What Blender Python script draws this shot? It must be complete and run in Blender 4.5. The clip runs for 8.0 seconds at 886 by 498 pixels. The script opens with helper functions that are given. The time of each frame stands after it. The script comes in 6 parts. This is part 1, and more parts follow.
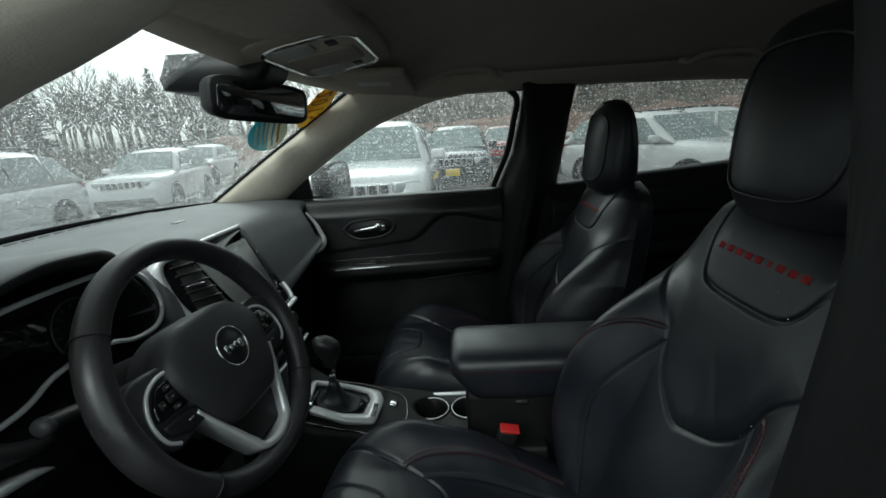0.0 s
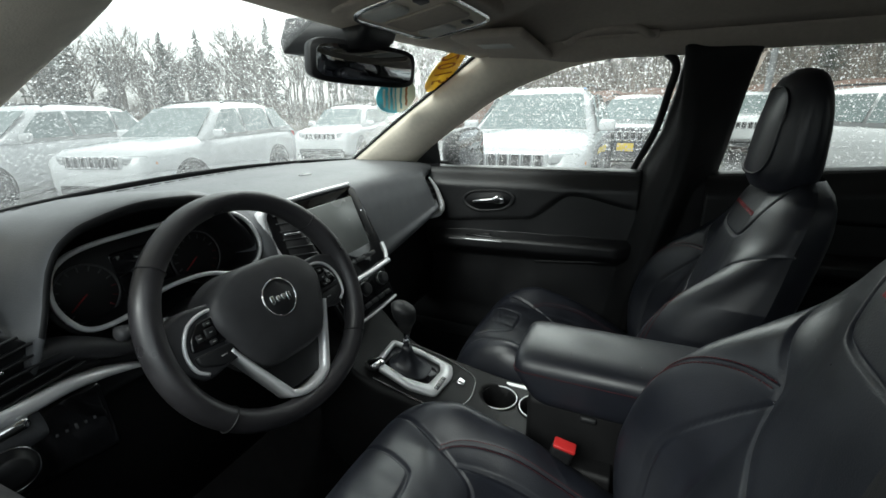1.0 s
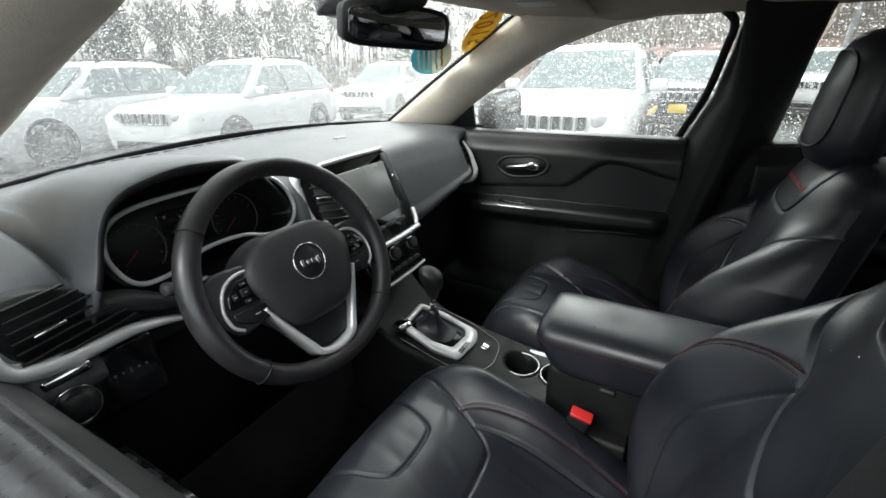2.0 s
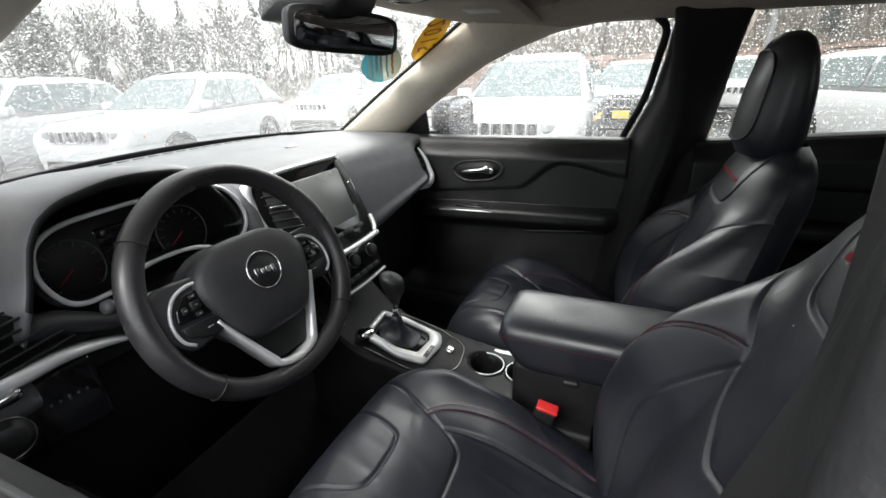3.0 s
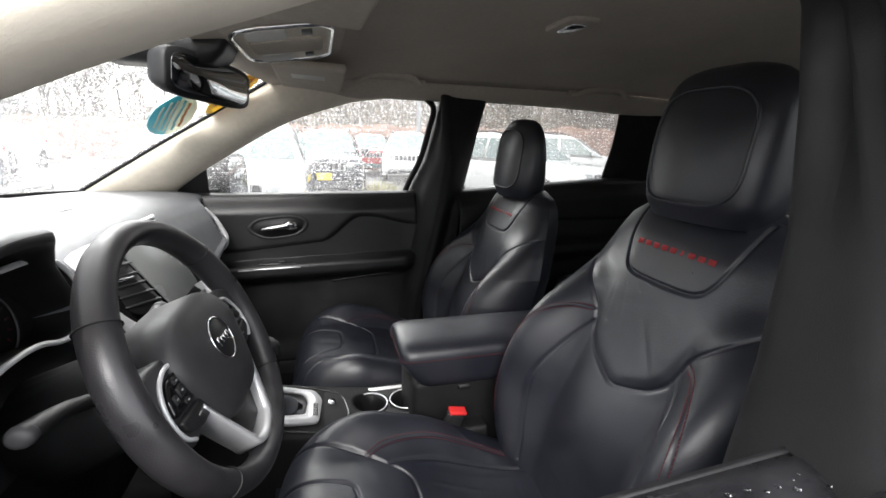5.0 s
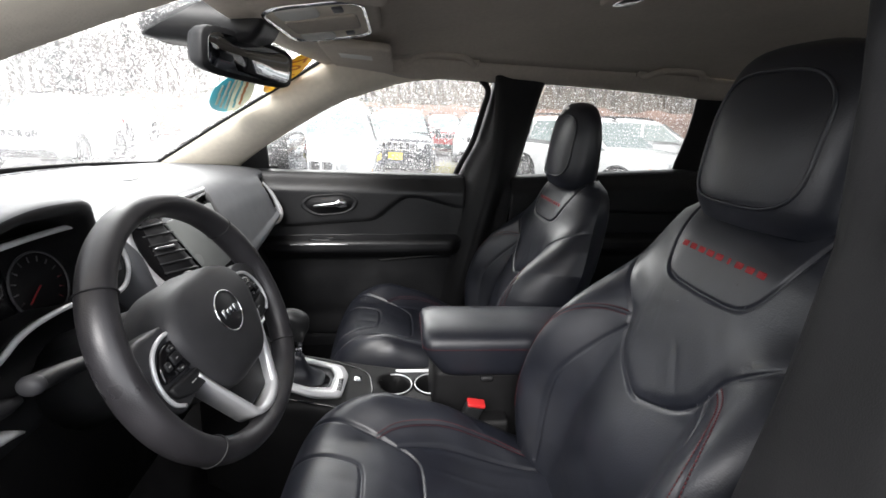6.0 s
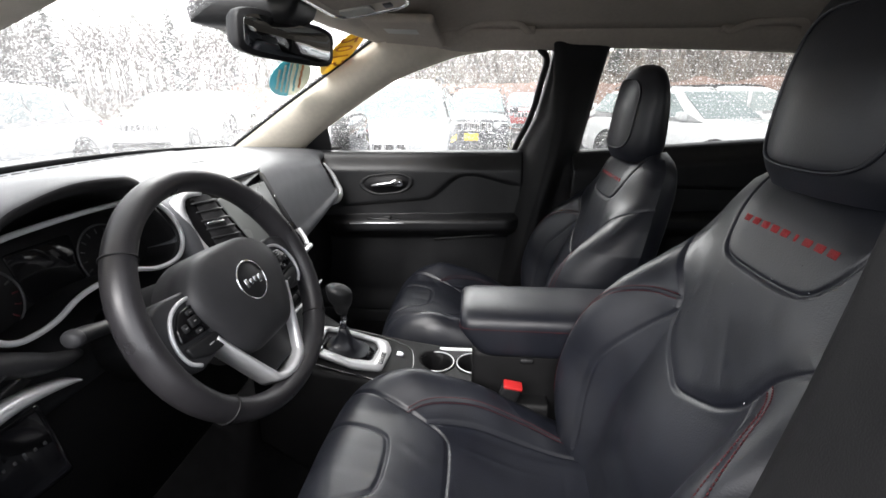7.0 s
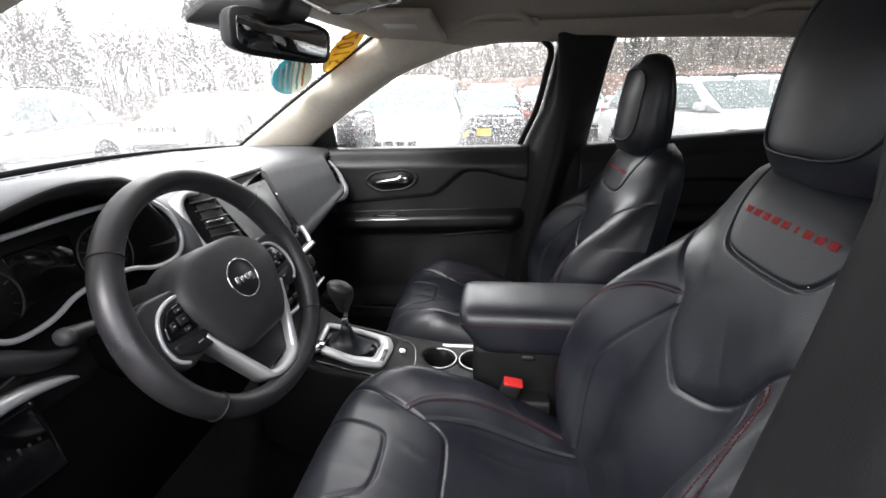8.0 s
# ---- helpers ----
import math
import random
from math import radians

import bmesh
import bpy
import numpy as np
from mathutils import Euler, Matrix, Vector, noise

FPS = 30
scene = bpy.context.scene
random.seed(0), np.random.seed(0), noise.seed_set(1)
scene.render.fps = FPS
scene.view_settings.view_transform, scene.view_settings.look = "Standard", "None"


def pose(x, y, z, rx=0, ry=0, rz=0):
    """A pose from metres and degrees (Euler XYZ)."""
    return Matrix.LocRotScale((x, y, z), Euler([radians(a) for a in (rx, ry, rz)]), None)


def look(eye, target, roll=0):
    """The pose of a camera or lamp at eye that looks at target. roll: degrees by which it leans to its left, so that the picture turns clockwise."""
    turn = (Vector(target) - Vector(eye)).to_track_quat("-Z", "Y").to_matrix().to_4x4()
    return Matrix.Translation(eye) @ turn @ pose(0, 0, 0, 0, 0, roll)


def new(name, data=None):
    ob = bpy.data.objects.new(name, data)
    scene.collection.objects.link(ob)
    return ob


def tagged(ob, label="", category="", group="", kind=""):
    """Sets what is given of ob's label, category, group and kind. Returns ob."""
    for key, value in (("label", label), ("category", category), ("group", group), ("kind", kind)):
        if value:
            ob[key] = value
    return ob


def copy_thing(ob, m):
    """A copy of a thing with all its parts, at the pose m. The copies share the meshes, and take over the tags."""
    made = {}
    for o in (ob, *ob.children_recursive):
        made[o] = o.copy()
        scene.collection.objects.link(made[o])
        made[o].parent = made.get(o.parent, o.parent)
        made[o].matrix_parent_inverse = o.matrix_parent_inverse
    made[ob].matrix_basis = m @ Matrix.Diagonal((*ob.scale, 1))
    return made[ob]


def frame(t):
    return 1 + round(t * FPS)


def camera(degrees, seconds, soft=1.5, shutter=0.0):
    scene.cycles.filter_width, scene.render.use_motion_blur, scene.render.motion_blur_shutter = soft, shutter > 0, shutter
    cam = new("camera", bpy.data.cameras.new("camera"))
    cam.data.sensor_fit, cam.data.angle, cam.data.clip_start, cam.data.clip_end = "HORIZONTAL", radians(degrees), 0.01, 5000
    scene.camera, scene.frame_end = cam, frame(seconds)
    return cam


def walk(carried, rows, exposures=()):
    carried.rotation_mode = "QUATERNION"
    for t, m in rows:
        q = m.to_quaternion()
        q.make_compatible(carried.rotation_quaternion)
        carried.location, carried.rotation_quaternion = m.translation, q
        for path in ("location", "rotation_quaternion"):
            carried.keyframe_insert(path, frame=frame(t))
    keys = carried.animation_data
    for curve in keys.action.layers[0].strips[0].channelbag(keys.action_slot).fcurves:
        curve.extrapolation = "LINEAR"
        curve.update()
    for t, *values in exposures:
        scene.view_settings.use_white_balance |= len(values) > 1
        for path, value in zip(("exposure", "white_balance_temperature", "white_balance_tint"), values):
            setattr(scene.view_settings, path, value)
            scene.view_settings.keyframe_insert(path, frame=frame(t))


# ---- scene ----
cam = camera(91.6, 8.0, soft=1.6)
METRES, EYE, TILT, LEAN, TURN = 0.86, 1.366, -15.0, 3.5, -88.2
SIDE = -0.907
ROWS = [
    (0.0, 0.0, 0.0, 0.0, -0.0, 0.0, 0.0),
    (0.5, 0.0886, 0.0898, 0.0244, 11.69, -1.07, -4.32),
    (1.0, 0.1673, 0.0998, 0.0377, 20.94, -5.64, -7.74),
    (1.5, 0.2, 0.0958, 0.0407, 26.45, -8.47, -7.45),
    (3.0, 0.1937, 0.1002, 0.0398, 20.31, -9.33, -6.99),
    (3.5, 0.0216, 0.0465, -0.002, 1.72, -3.15, -3.05),
    (4.0, -0.1556, -0.0067, -0.0294, -13.0, -0.74, 0.49),
    (5.5, -0.2101, -0.0251, -0.0303, -15.43, 0.38, -1.79),
    (6.0, -0.1217, -0.0205, -0.0179, -8.97, -1.49, -4.18),
    (6.5, -0.0526, -0.0127, -0.0288, -1.5, -4.31, -4.2),
    (7.0, -0.0141, -0.0013, -0.0255, 1.54, -4.59, -4.19),
    (7.5, 0.0091, 0.0088, -0.0255, 3.07, -5.34, -3.51),
    (8.0, 0.0272, 0.0089, -0.0238, 3.53, -5.22, -3.44),
]
EXPOSURES = [(0.0, 0.89, 6050, -5), (0.5, 1.34, 6150, -3), (1.0, 1.75, 6250, 0), (1.7, 2.11, 6350, 3), (3.0, 2.34, 6500, 8), (3.5, 2.42, 6550, 8), (4.0, 2.34, 6550, 9), (5.5, 2.77, 6500, 12), (6.5, 2.68, 6500, 12), (8.0, 2.66, 6450, 13)]
# eye, target and lean at the ends of the stretches
ENDS = [
    (1.7, (-0.8101, -0.1571, 1.3764), (0.7924, 0.7624, 0.6104), -1.46),
    (2.8, (-0.8033, -0.1669, 1.3841), (0.8014, 0.7093, 0.5737), -0.86),
    (4.2, (-0.9309, 0.183, 1.3541), (0.9332, -0.3053, 0.8188), 0.13),
    (5.3, (-0.9431, 0.1937, 1.3563), (0.9278, -0.328, 0.8793), 1.98),
]
STOPS = [(t, pose(SIDE, 0, EYE, TILT, LEAN, TURN) @ pose(METRES * x, METRES * y, METRES * z, 90 + pitch, roll, yaw)) for t, x, y, z, yaw, pitch, roll in ROWS]
walk(cam, sorted(STOPS + [(t, look(eye, target, roll)) for t, eye, target, roll in ENDS], key=lambda row: row[0]), EXPOSURES)

# ---- sky and light: a bright overcast day ----
world = bpy.data.worlds.new("overcast_sky")
scene.world = world
world.use_nodes = True
_nt = world.node_tree
_bg = _nt.nodes["Background"]
_sky = _nt.nodes.new("ShaderNodeTexSky")
_sky.sky_type = "NISHITA"
_sky.sun_disc = False
_sky.sun_elevation = radians(40)
_sky.sun_rotation = radians(70)
_sky.dust_density = 4.0
_grey = _nt.nodes.new("ShaderNodeHueSaturation")
_grey.inputs["Saturation"].default_value = 0.12
_grey.inputs["Value"].default_value = 1.0
_nt.links.new(_sky.outputs[0], _grey.inputs["Color"])
_nt.links.new(_grey.outputs[0], _bg.inputs["Color"])
_bg.inputs["Strength"].default_value = 0.15

_sun = bpy.data.lights.new("sun", "SUN")
_sun.energy = 1.25
_sun.angle = radians(40)
_sun.color = (1.0, 0.98, 0.95)
sun = new("sun", _sun)
sun.matrix_world = look((-6.0, 2.2, 6.5), (0, 0, 0))

# ---- materials ----
def nodes_of(name):
    m = bpy.data.materials.new(name)
    m.use_nodes = True
    nt = m.node_tree
    return m, nt, nt.nodes["Principled BSDF"]


def surface(name, colour, rough=0.5, metal=0.0, scale=40.0, vary=0.25, bump=0.1, grain=600.0, kind="noise", coat=0.0, spec=0.5, rvary=0.12, wear=6.0):
    """A plain surface with broad and fine variation: colour and gloss drift over wear, grain gives the relief."""
    m, nt, b = nodes_of(name)
    co = nt.nodes.new("ShaderNodeTexCoord")
    big = nt.nodes.new("ShaderNodeTexNoise")
    big.inputs["Scale"].default_value = wear
    big.inputs["Detail"].default_value = 4
    mid = nt.nodes.new("ShaderNodeTexNoise")
    mid.inputs["Scale"].default_value = scale
    mid.inputs["Detail"].default_value = 5
    for n in (big, mid):
        nt.links.new(co.outputs["Object"], n.inputs["Vector"])
    add = nt.nodes.new("ShaderNodeMath")
    add.operation = "ADD"
    nt.links.new(big.outputs["Fac"], add.inputs[0])
    nt.links.new(mid.outputs["Fac"], add.inputs[1])
    r = nt.nodes.new("ShaderNodeMapRange")
    r.inputs["From Min"].default_value, r.inputs["From Max"].default_value = 0.6, 1.4
    nt.links.new(add.outputs[0], r.inputs["Value"])
    mix = nt.nodes.new("ShaderNodeMix")
    mix.data_type = "RGBA"
    lo = [max(0.0, c * (1 - vary)) for c in colour]
    hi = [min(1.0, c * (1 + vary)) for c in colour]
    mix.inputs["A"].default_value = (*lo, 1)
    mix.inputs["B"].default_value = (*hi, 1)
    nt.links.new(r.outputs["Result"], mix.inputs["Factor"])
    nt.links.new(mix.outputs["Result"], b.inputs["Base Color"])
    rr = nt.nodes.new("ShaderNodeMapRange")
    rr.inputs["From Min"].default_value, rr.inputs["From Max"].default_value = 0.3, 0.7
    rr.inputs["To Min"].default_value, rr.inputs["To Max"].default_value = max(0.03, rough - rvary), min(1.0, rough + rvary)
    nt.links.new(big.outputs["Fac"], rr.inputs["Value"])
    nt.links.new(rr.outputs["Result"], b.inputs["Roughness"])
    b.inputs["Metallic"].default_value = metal
    b.inputs["Specular IOR Level"].default_value = spec
    b.inputs["Coat Weight"].default_value = coat
    if bump:
        if kind == "leather":
            g = nt.nodes.new("ShaderNodeTexVoronoi")
            g.feature = "SMOOTH_F1"
            out = g.outputs["Distance"]
        else:
            g = nt.nodes.new("ShaderNodeTexNoise")
            g.inputs["Detail"].default_value = 3
            out = g.outputs["Fac"]
        g.inputs["Scale"].default_value = grain
        nt.links.new(co.outputs["Object"], g.inputs["Vector"])
        bp = nt.nodes.new("ShaderNodeBump")
        bp.inputs["Strength"].default_value = bump
        bp.inputs["Distance"].default_value = 0.002
        nt.links.new(out, bp.inputs["Height"])
        nt.links.new(bp.outputs["Normal"], b.inputs["Normal"])
    return m


LEATHER = surface("black_leather", (0.0122, 0.0138, 0.0200), 0.40, scale=25, vary=0.3, bump=0.10, grain=520, kind="leather", rvary=0.12, wear=7, spec=0.70)
LEATHER_WHEEL = surface("wheel_leather", (0.024, 0.023, 0.0255), 0.37, scale=30, vary=0.35, bump=0.09, grain=800, kind="leather", rvary=0.15, wear=14, spec=0.6)
DASH = surface("dash_soft_plastic", (0.118, 0.122, 0.130), 0.52, scale=30, vary=0.15, bump=0.30, grain=500, rvary=0.06, spec=0.5)
PLASTIC = surface("black_plastic", (0.0155, 0.016, 0.0172), 0.45, scale=40, vary=0.25, bump=0.14, grain=900, spec=0.45)
PILLAR = surface("black_pillar_trim", (0.013, 0.013, 0.0138), 0.52, scale=14, vary=0.4, bump=0.2, grain=700, spec=0.3, rvary=0.15)
SOFT = surface("soft_grey_black_plastic", (0.038, 0.038, 0.041), 0.50, scale=40, vary=0.2, bump=0.16, grain=800, spec=0.45)
DOOR_TRIM = surface("grained_door_trim", (0.0125, 0.0128, 0.0138), 0.42, scale=40, vary=0.25, bump=0.2, grain=800, spec=0.5)
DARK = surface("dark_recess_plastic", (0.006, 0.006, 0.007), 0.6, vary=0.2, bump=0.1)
GLOSS = surface("piano_black", (0.006, 0.006, 0.007), 0.12, vary=0.1, bump=0.0, coat=0.5, rvary=0.04)
SILVER = surface("satin_silver_trim", (0.80, 0.805, 0.82), 0.34, metal=0.35, vary=0.06, bump=0.04, grain=900, rvary=0.06)
CHROME = surface("chrome", (0.82, 0.82, 0.83), 0.12, metal=1.0, vary=0.03, bump=0.0, rvary=0.05)
BEIGE = surface("beige_pillar_trim", (0.80, 0.735, 0.615), 0.75, scale=60, vary=0.08, bump=0.3, grain=500, rvary=0.05)
HEADLINER = surface("headliner_fabric", (0.50, 0.45, 0.385), 0.95, scale=90, vary=0.10, bump=0.5, grain=700, rvary=0.03, spec=0.2)
RUBBER = surface("black_rubber", (0.012, 0.012, 0.013), 0.6, vary=0.2, bump=0.2, grain=300, spec=0.35)
CONSOLE = surface("black_console_plastic", (0.0075, 0.0075, 0.008), 0.55, vary=0.3, bump=0.2, grain=700, spec=0.28)
CARPET = surface("black_carpet", (0.008, 0.008, 0.0085), 0.98, vary=0.4, bump=1.0, grain=900, spec=0.03)
RED = surface("red_button", (0.62, 0.03, 0.03), 0.35, vary=0.1, bump=0.0)
RED_THREAD = surface("red_thread", (0.085, 0.008, 0.012), 0.6, vary=0.3, bump=0.2, grain=1500)
RED_STITCH = surface("red_embroidery", (0.34, 0.016, 0.020), 0.6, vary=0.3, bump=0.6, grain=1500)
WHITE_MARK = surface("white_marking", (0.38, 0.38, 0.38), 0.5, vary=0.05, bump=0.0)
GREY_PLASTIC = surface("grey_plastic", (0.060, 0.060, 0.064), 0.5, vary=0.1, bump=0.15)
# the screen's grey base paints in the sky that the switched-off display mirrors
SCREEN = surface("sky_grey_screen", (0.20, 0.21, 0.205), 0.26, vary=0.05, bump=0.0, rvary=0.04)
MIRROR = surface("mirror_glass", (0.42, 0.43, 0.44), 0.04, metal=1.0, vary=0.03, bump=0.0, rvary=0.01)
WET_BLACK = surface("wet_black_seal", (0.016, 0.016, 0.018), 0.30, scale=90, vary=0.3, bump=0.12, grain=160, rvary=0.14, wear=30)


def glass(name, tint=(1, 1, 1), drops=0.0, cell=170.0, stretch=(1, 1, 1), ior=1.33, cover=0.55, mist=0.0, clear=1.0, milk=0.0):
    """A pane: clear with a thin reflection, and lens-like rain drops where drops is set."""
    m = bpy.data.materials.new(name)
    m.use_nodes = True
    nt = m.node_tree
    nt.nodes.clear()
    out = nt.nodes.new("ShaderNodeOutputMaterial")
    tr = nt.nodes.new("ShaderNodeBsdfTransparent")
    tr.inputs["Color"].default_value = (*tint, 1)
    gl = nt.nodes.new("ShaderNodeBsdfGlossy")
    gl.inputs["Roughness"].default_value = 0.02
    fr = nt.nodes.new("ShaderNodeFresnel")
    fr.inputs["IOR"].default_value = 1.45
    base = nt.nodes.new("ShaderNodeMixShader")
    nt.links.new(fr.outputs[0], base.inputs[0])
    nt.links.new(tr.outputs[0], base.inputs[1])
    nt.links.new(gl.outputs[0], base.inputs[2])
    last = base
    if mist:
        # a thin film of moisture scatters some of the daylight
        tl = nt.nodes.new("ShaderNodeBsdfTranslucent")
        tl.inputs["Color"].default_value = (0.9, 0.9, 0.9, 1)
        wet = nt.nodes.new("ShaderNodeMixShader")
        wet.inputs[0].default_value = mist
        nt.links.new(base.outputs[0], wet.inputs[1])
        nt.links.new(tl.outputs[0], wet.inputs[2])
        base = last = wet
    if drops:
        co = nt.nodes.new("ShaderNodeTexCoord")
        mp = nt.nodes.new("ShaderNodeMapping")
        mp.inputs["Scale"].default_value = stretch
        nt.links.new(co.outputs["Object"], mp.inputs["Vector"])
        heights = []
        for k, (sc, rad) in enumerate(((cell, 0.42), (cell * 2.1, 0.40))):
            v = nt.nodes.new("ShaderNodeTexVoronoi")
            v.inputs["Scale"].default_value = sc
            v.inputs["Randomness"].default_value = 1.0
            nt.links.new(mp.outputs[0], v.inputs["Vector"])
            # each cell holds one drop of its own size
            size = nt.nodes.new("ShaderNodeMapRange")
            sep = nt.nodes.new("ShaderNodeSeparateColor")
            nt.links.new(v.outputs["Color"], sep.inputs[0])
            size.inputs["From Min"].default_value, size.inputs["From Max"].default_value = 1 - cover, 1.0
            size.inputs["To Min"].default_value, size.inputs["To Max"].default_value = 0.0, rad
            nt.links.new(sep.outputs[0], size.inputs["Value"])
            d = nt.nodes.new("ShaderNodeMath")
            d.operation = "SUBTRACT"
            nt.links.new(size.outputs["Result"], d.inputs[0])
            nt.links.new(v.outputs["Distance"], d.inputs[1])
            c = nt.nodes.new("ShaderNodeMath")
            c.operation = "MAXIMUM"
            nt.links.new(d.outputs[0], c.inputs[0])
            c.inputs[1].default_value = 0.0
            sc_n = nt.nodes.new("ShaderNodeMath")
            sc_n.operation = "MULTIPLY"
            nt.links.new(c.outputs[0], sc_n.inputs[0])
            sc_n.inputs[1].default_value = 1.0 / sc
            heights.append(sc_n)
        hi = nt.nodes.new("ShaderNodeMath")
        hi.operation = "MAXIMUM"
        nt.links.new(heights[0].outputs[0], hi.inputs[0])
        nt.links.new(heights[1].outputs[0], hi.inputs[1])
        bp = nt.nodes.new("ShaderNodeBump")
        bp.inputs["Strength"].default_value = 1.0
        bp.inputs["Distance"].default_value = drops
        nt.links.new(hi.outputs[0], bp.inputs["Height"])
        rf = nt.nodes.new("ShaderNodeBsdfRefraction")
        rf.inputs["IOR"].default_value = ior
        rf.inputs["Roughness"].default_value = 0.02
        rf.inputs["Color"].default_value = (*tint, 1)
        nt.links.new(bp.outputs[0], rf.inputs["Normal"])
        mask = nt.nodes.new("ShaderNodeMath")
        mask.operation = "GREATER_THAN"
        nt.links.new(hi.outputs[0], mask.inputs[0])
        mask.inputs[1].default_value = 0.00002
        mx = nt.nodes.new("ShaderNodeMixShader")
        # flat beads bend only part of the light that falls through them
        bead = nt.nodes.new("ShaderNodeMath")
        bead.operation = "MULTIPLY"
        bead.inputs[1].default_value = clear
        nt.links.new(mask.outputs[0], bead.inputs[0])
        nt.links.new(bead.outputs[0], mx.inputs[0])
        nt.links.new(base.outputs[0], mx.inputs[1])
        # a bead gathers the whole sky, so it also glows a little by scattered daylight
        sky = nt.nodes.new("ShaderNodeBsdfTranslucent")
        sky.inputs["Color"].default_value = (0.92, 0.93, 0.93, 1)
        lens = nt.nodes.new("ShaderNodeMixShader")
        lens.inputs[0].default_value = milk
        nt.links.new(rf.outputs[0], lens.inputs[1])
        nt.links.new(sky.outputs[0], lens.inputs[2])
        nt.links.new(lens.outputs[0], mx.inputs[2])
        last = mx
    nt.links.new(last.outputs[0], out.inputs["Surface"])
    return m


WINDSCREEN = glass("wet_windscreen", (0.425, 0.44, 0.435), drops=2.4, cell=200, cover=1.0, mist=0.04, clear=0.85, ior=1.5, milk=0.11)
SIDE_GLASS = glass("wet_side_glass", (0.45, 0.465, 0.46), drops=4.0, cell=150, cover=0.95, mist=0.04, clear=0.85, ior=1.6, milk=0.22)
REAR_GLASS = glass("wet_tinted_glass", (0.34, 0.35, 0.34), drops=4.0, cell=180, cover=0.85, mist=0.01, clear=0.85, ior=1.6, milk=0.27)




# ---- mesh tools ----
def part(name, bm, mat, parent=None, label="", smooth=True):
    """Link a bmesh, or (verts, faces), as one mesh object under a thing or a part."""
    me = bpy.data.meshes.new(name)
    if isinstance(bm, tuple):
        me.from_pydata([tuple(v) for v in bm[0]], [], bm[1])
    else:
        bm.to_mesh(me)
        bm.free()
    if smooth:
        me.polygons.foreach_set("use_smooth", [True] * len(me.polygons))
    me.materials.append(mat)
    me.update()
    ob = new(name, me)
    if parent is not None:
        ob.parent = parent
    if label:
        ob["label"] = label
    return ob


def thing(name, label, category, at=(0, 0, 0), group="", kind=""):
    ob = new(name)
    ob.empty_display_size = 0.05
    ob.location = at
    return tagged(ob, label, category, group, kind)


def grid(fn, nu, nv, loop=False):
    """A surface from fn(u, v), u and v from 0 to 1; loop closes it along u."""
    cols = nu if loop else nu + 1
    verts = [fn(i / nu, j / nv) for j in range(nv + 1) for i in range(cols)]
    faces = []
    for j in range(nv):
        for i in range(nu):
            a, b = j * cols + i, j * cols + (i + 1) % cols
            faces.append((a, b, b + cols, a + cols))
    return verts, faces


def sheet(name, fn, nu, nv, mat, parent=None, thick=0.004, label="", offset=-1.0):
    """A curved sheet with real thickness."""
    ob = part(name, grid(fn, nu, nv), mat, parent, label)
    mod = ob.modifiers.new("thickness", "SOLIDIFY")
    mod.thickness, mod.offset = thick, offset
    return ob


def spline(points, n):
    """n + 1 points on a smooth curve through the given ones."""
    p = [Vector(q) for q in points]
    p = [2 * p[0] - p[1], *p, 2 * p[-1] - p[-2]]
    out = []
    segs = len(p) - 3
    for k in range(n + 1):
        f = k / n * segs
        i = min(int(f), segs - 1)
        t = f - i
        a, b, c, d = p[i:i + 4]
        out.append(0.5 * (2 * b + (c - a) * t + (2 * a - 5 * b + 4 * c - d) * t * t + (3 * b - a - 3 * c + d) * t ** 3))
    return out


def lerp_table(rows, x):
    """Smooth values between the rows (x, value), with no overshoot."""
    if x <= rows[0][0]:
        return rows[0][1]
    if x >= rows[-1][0]:
        return rows[-1][1]
    k = max(i for i in range(len(rows) - 1) if rows[i][0] <= x)

    def slope(i):
        if i == 0 or i == len(rows) - 1:
            j = min(i, len(rows) - 2)
            return (rows[j + 1][1] - rows[j][1]) / (rows[j + 1][0] - rows[j][0])
        p = (rows[i][1] - rows[i - 1][1]) / (rows[i][0] - rows[i - 1][0])
        q = (rows[i + 1][1] - rows[i][1]) / (rows[i + 1][0] - rows[i][0])
        return 0.0 if p * q <= 0 else 2 * p * q / (p + q)
    (x0, v0), (x1, v1) = rows[k], rows[k + 1]
    h = x1 - x0
    t = (x - x0) / h
    return (1 + 2 * t) * (1 - t) ** 2 * v0 + t * (1 - t) ** 2 * h * slope(k) + t * t * (3 - 2 * t) * v1 - t * t * (1 - t) * h * slope(k + 1)


def tube(points, radius, n=10, closed=False, flat=1.0, up=(0, 0, 1)):
    """A round or oval rod along points; radius may be one number or one for each point."""
    pts = [Vector(p) for p in points]
    m = len(pts)
    rad = radius if isinstance(radius, (list, tuple)) else [radius] * m
    verts, faces = [], []
    for k, p in enumerate(pts):
        a = pts[(k - 1) % m] if closed or k > 0 else p
        b = pts[(k + 1) % m] if closed or k < m - 1 else p
        d = (b - a).normalized()
        s = d.cross(Vector(up))
        if s.length < 1e-4:
            s = d.cross(Vector((1, 0, 0)))
        s.normalize()
        w = s.cross(d)
        for i in range(n):
            t = 2 * math.pi * i / n
            verts.append(p + rad[k] * (math.cos(t) * s + math.sin(t) * flat * w))
    for k in range(m if closed else m - 1):
        for i in range(n):
            a, b = k * n + i, k * n + (i + 1) % n
            c, d = ((k + 1) % m) * n + (i + 1) % n, ((k + 1) % m) * n + i
            faces.append((a, b, c, d))
    if not closed:
        faces.append(tuple(reversed(range(n))))
        faces.append(tuple(range((m - 1) * n, m * n)))
    return verts, faces


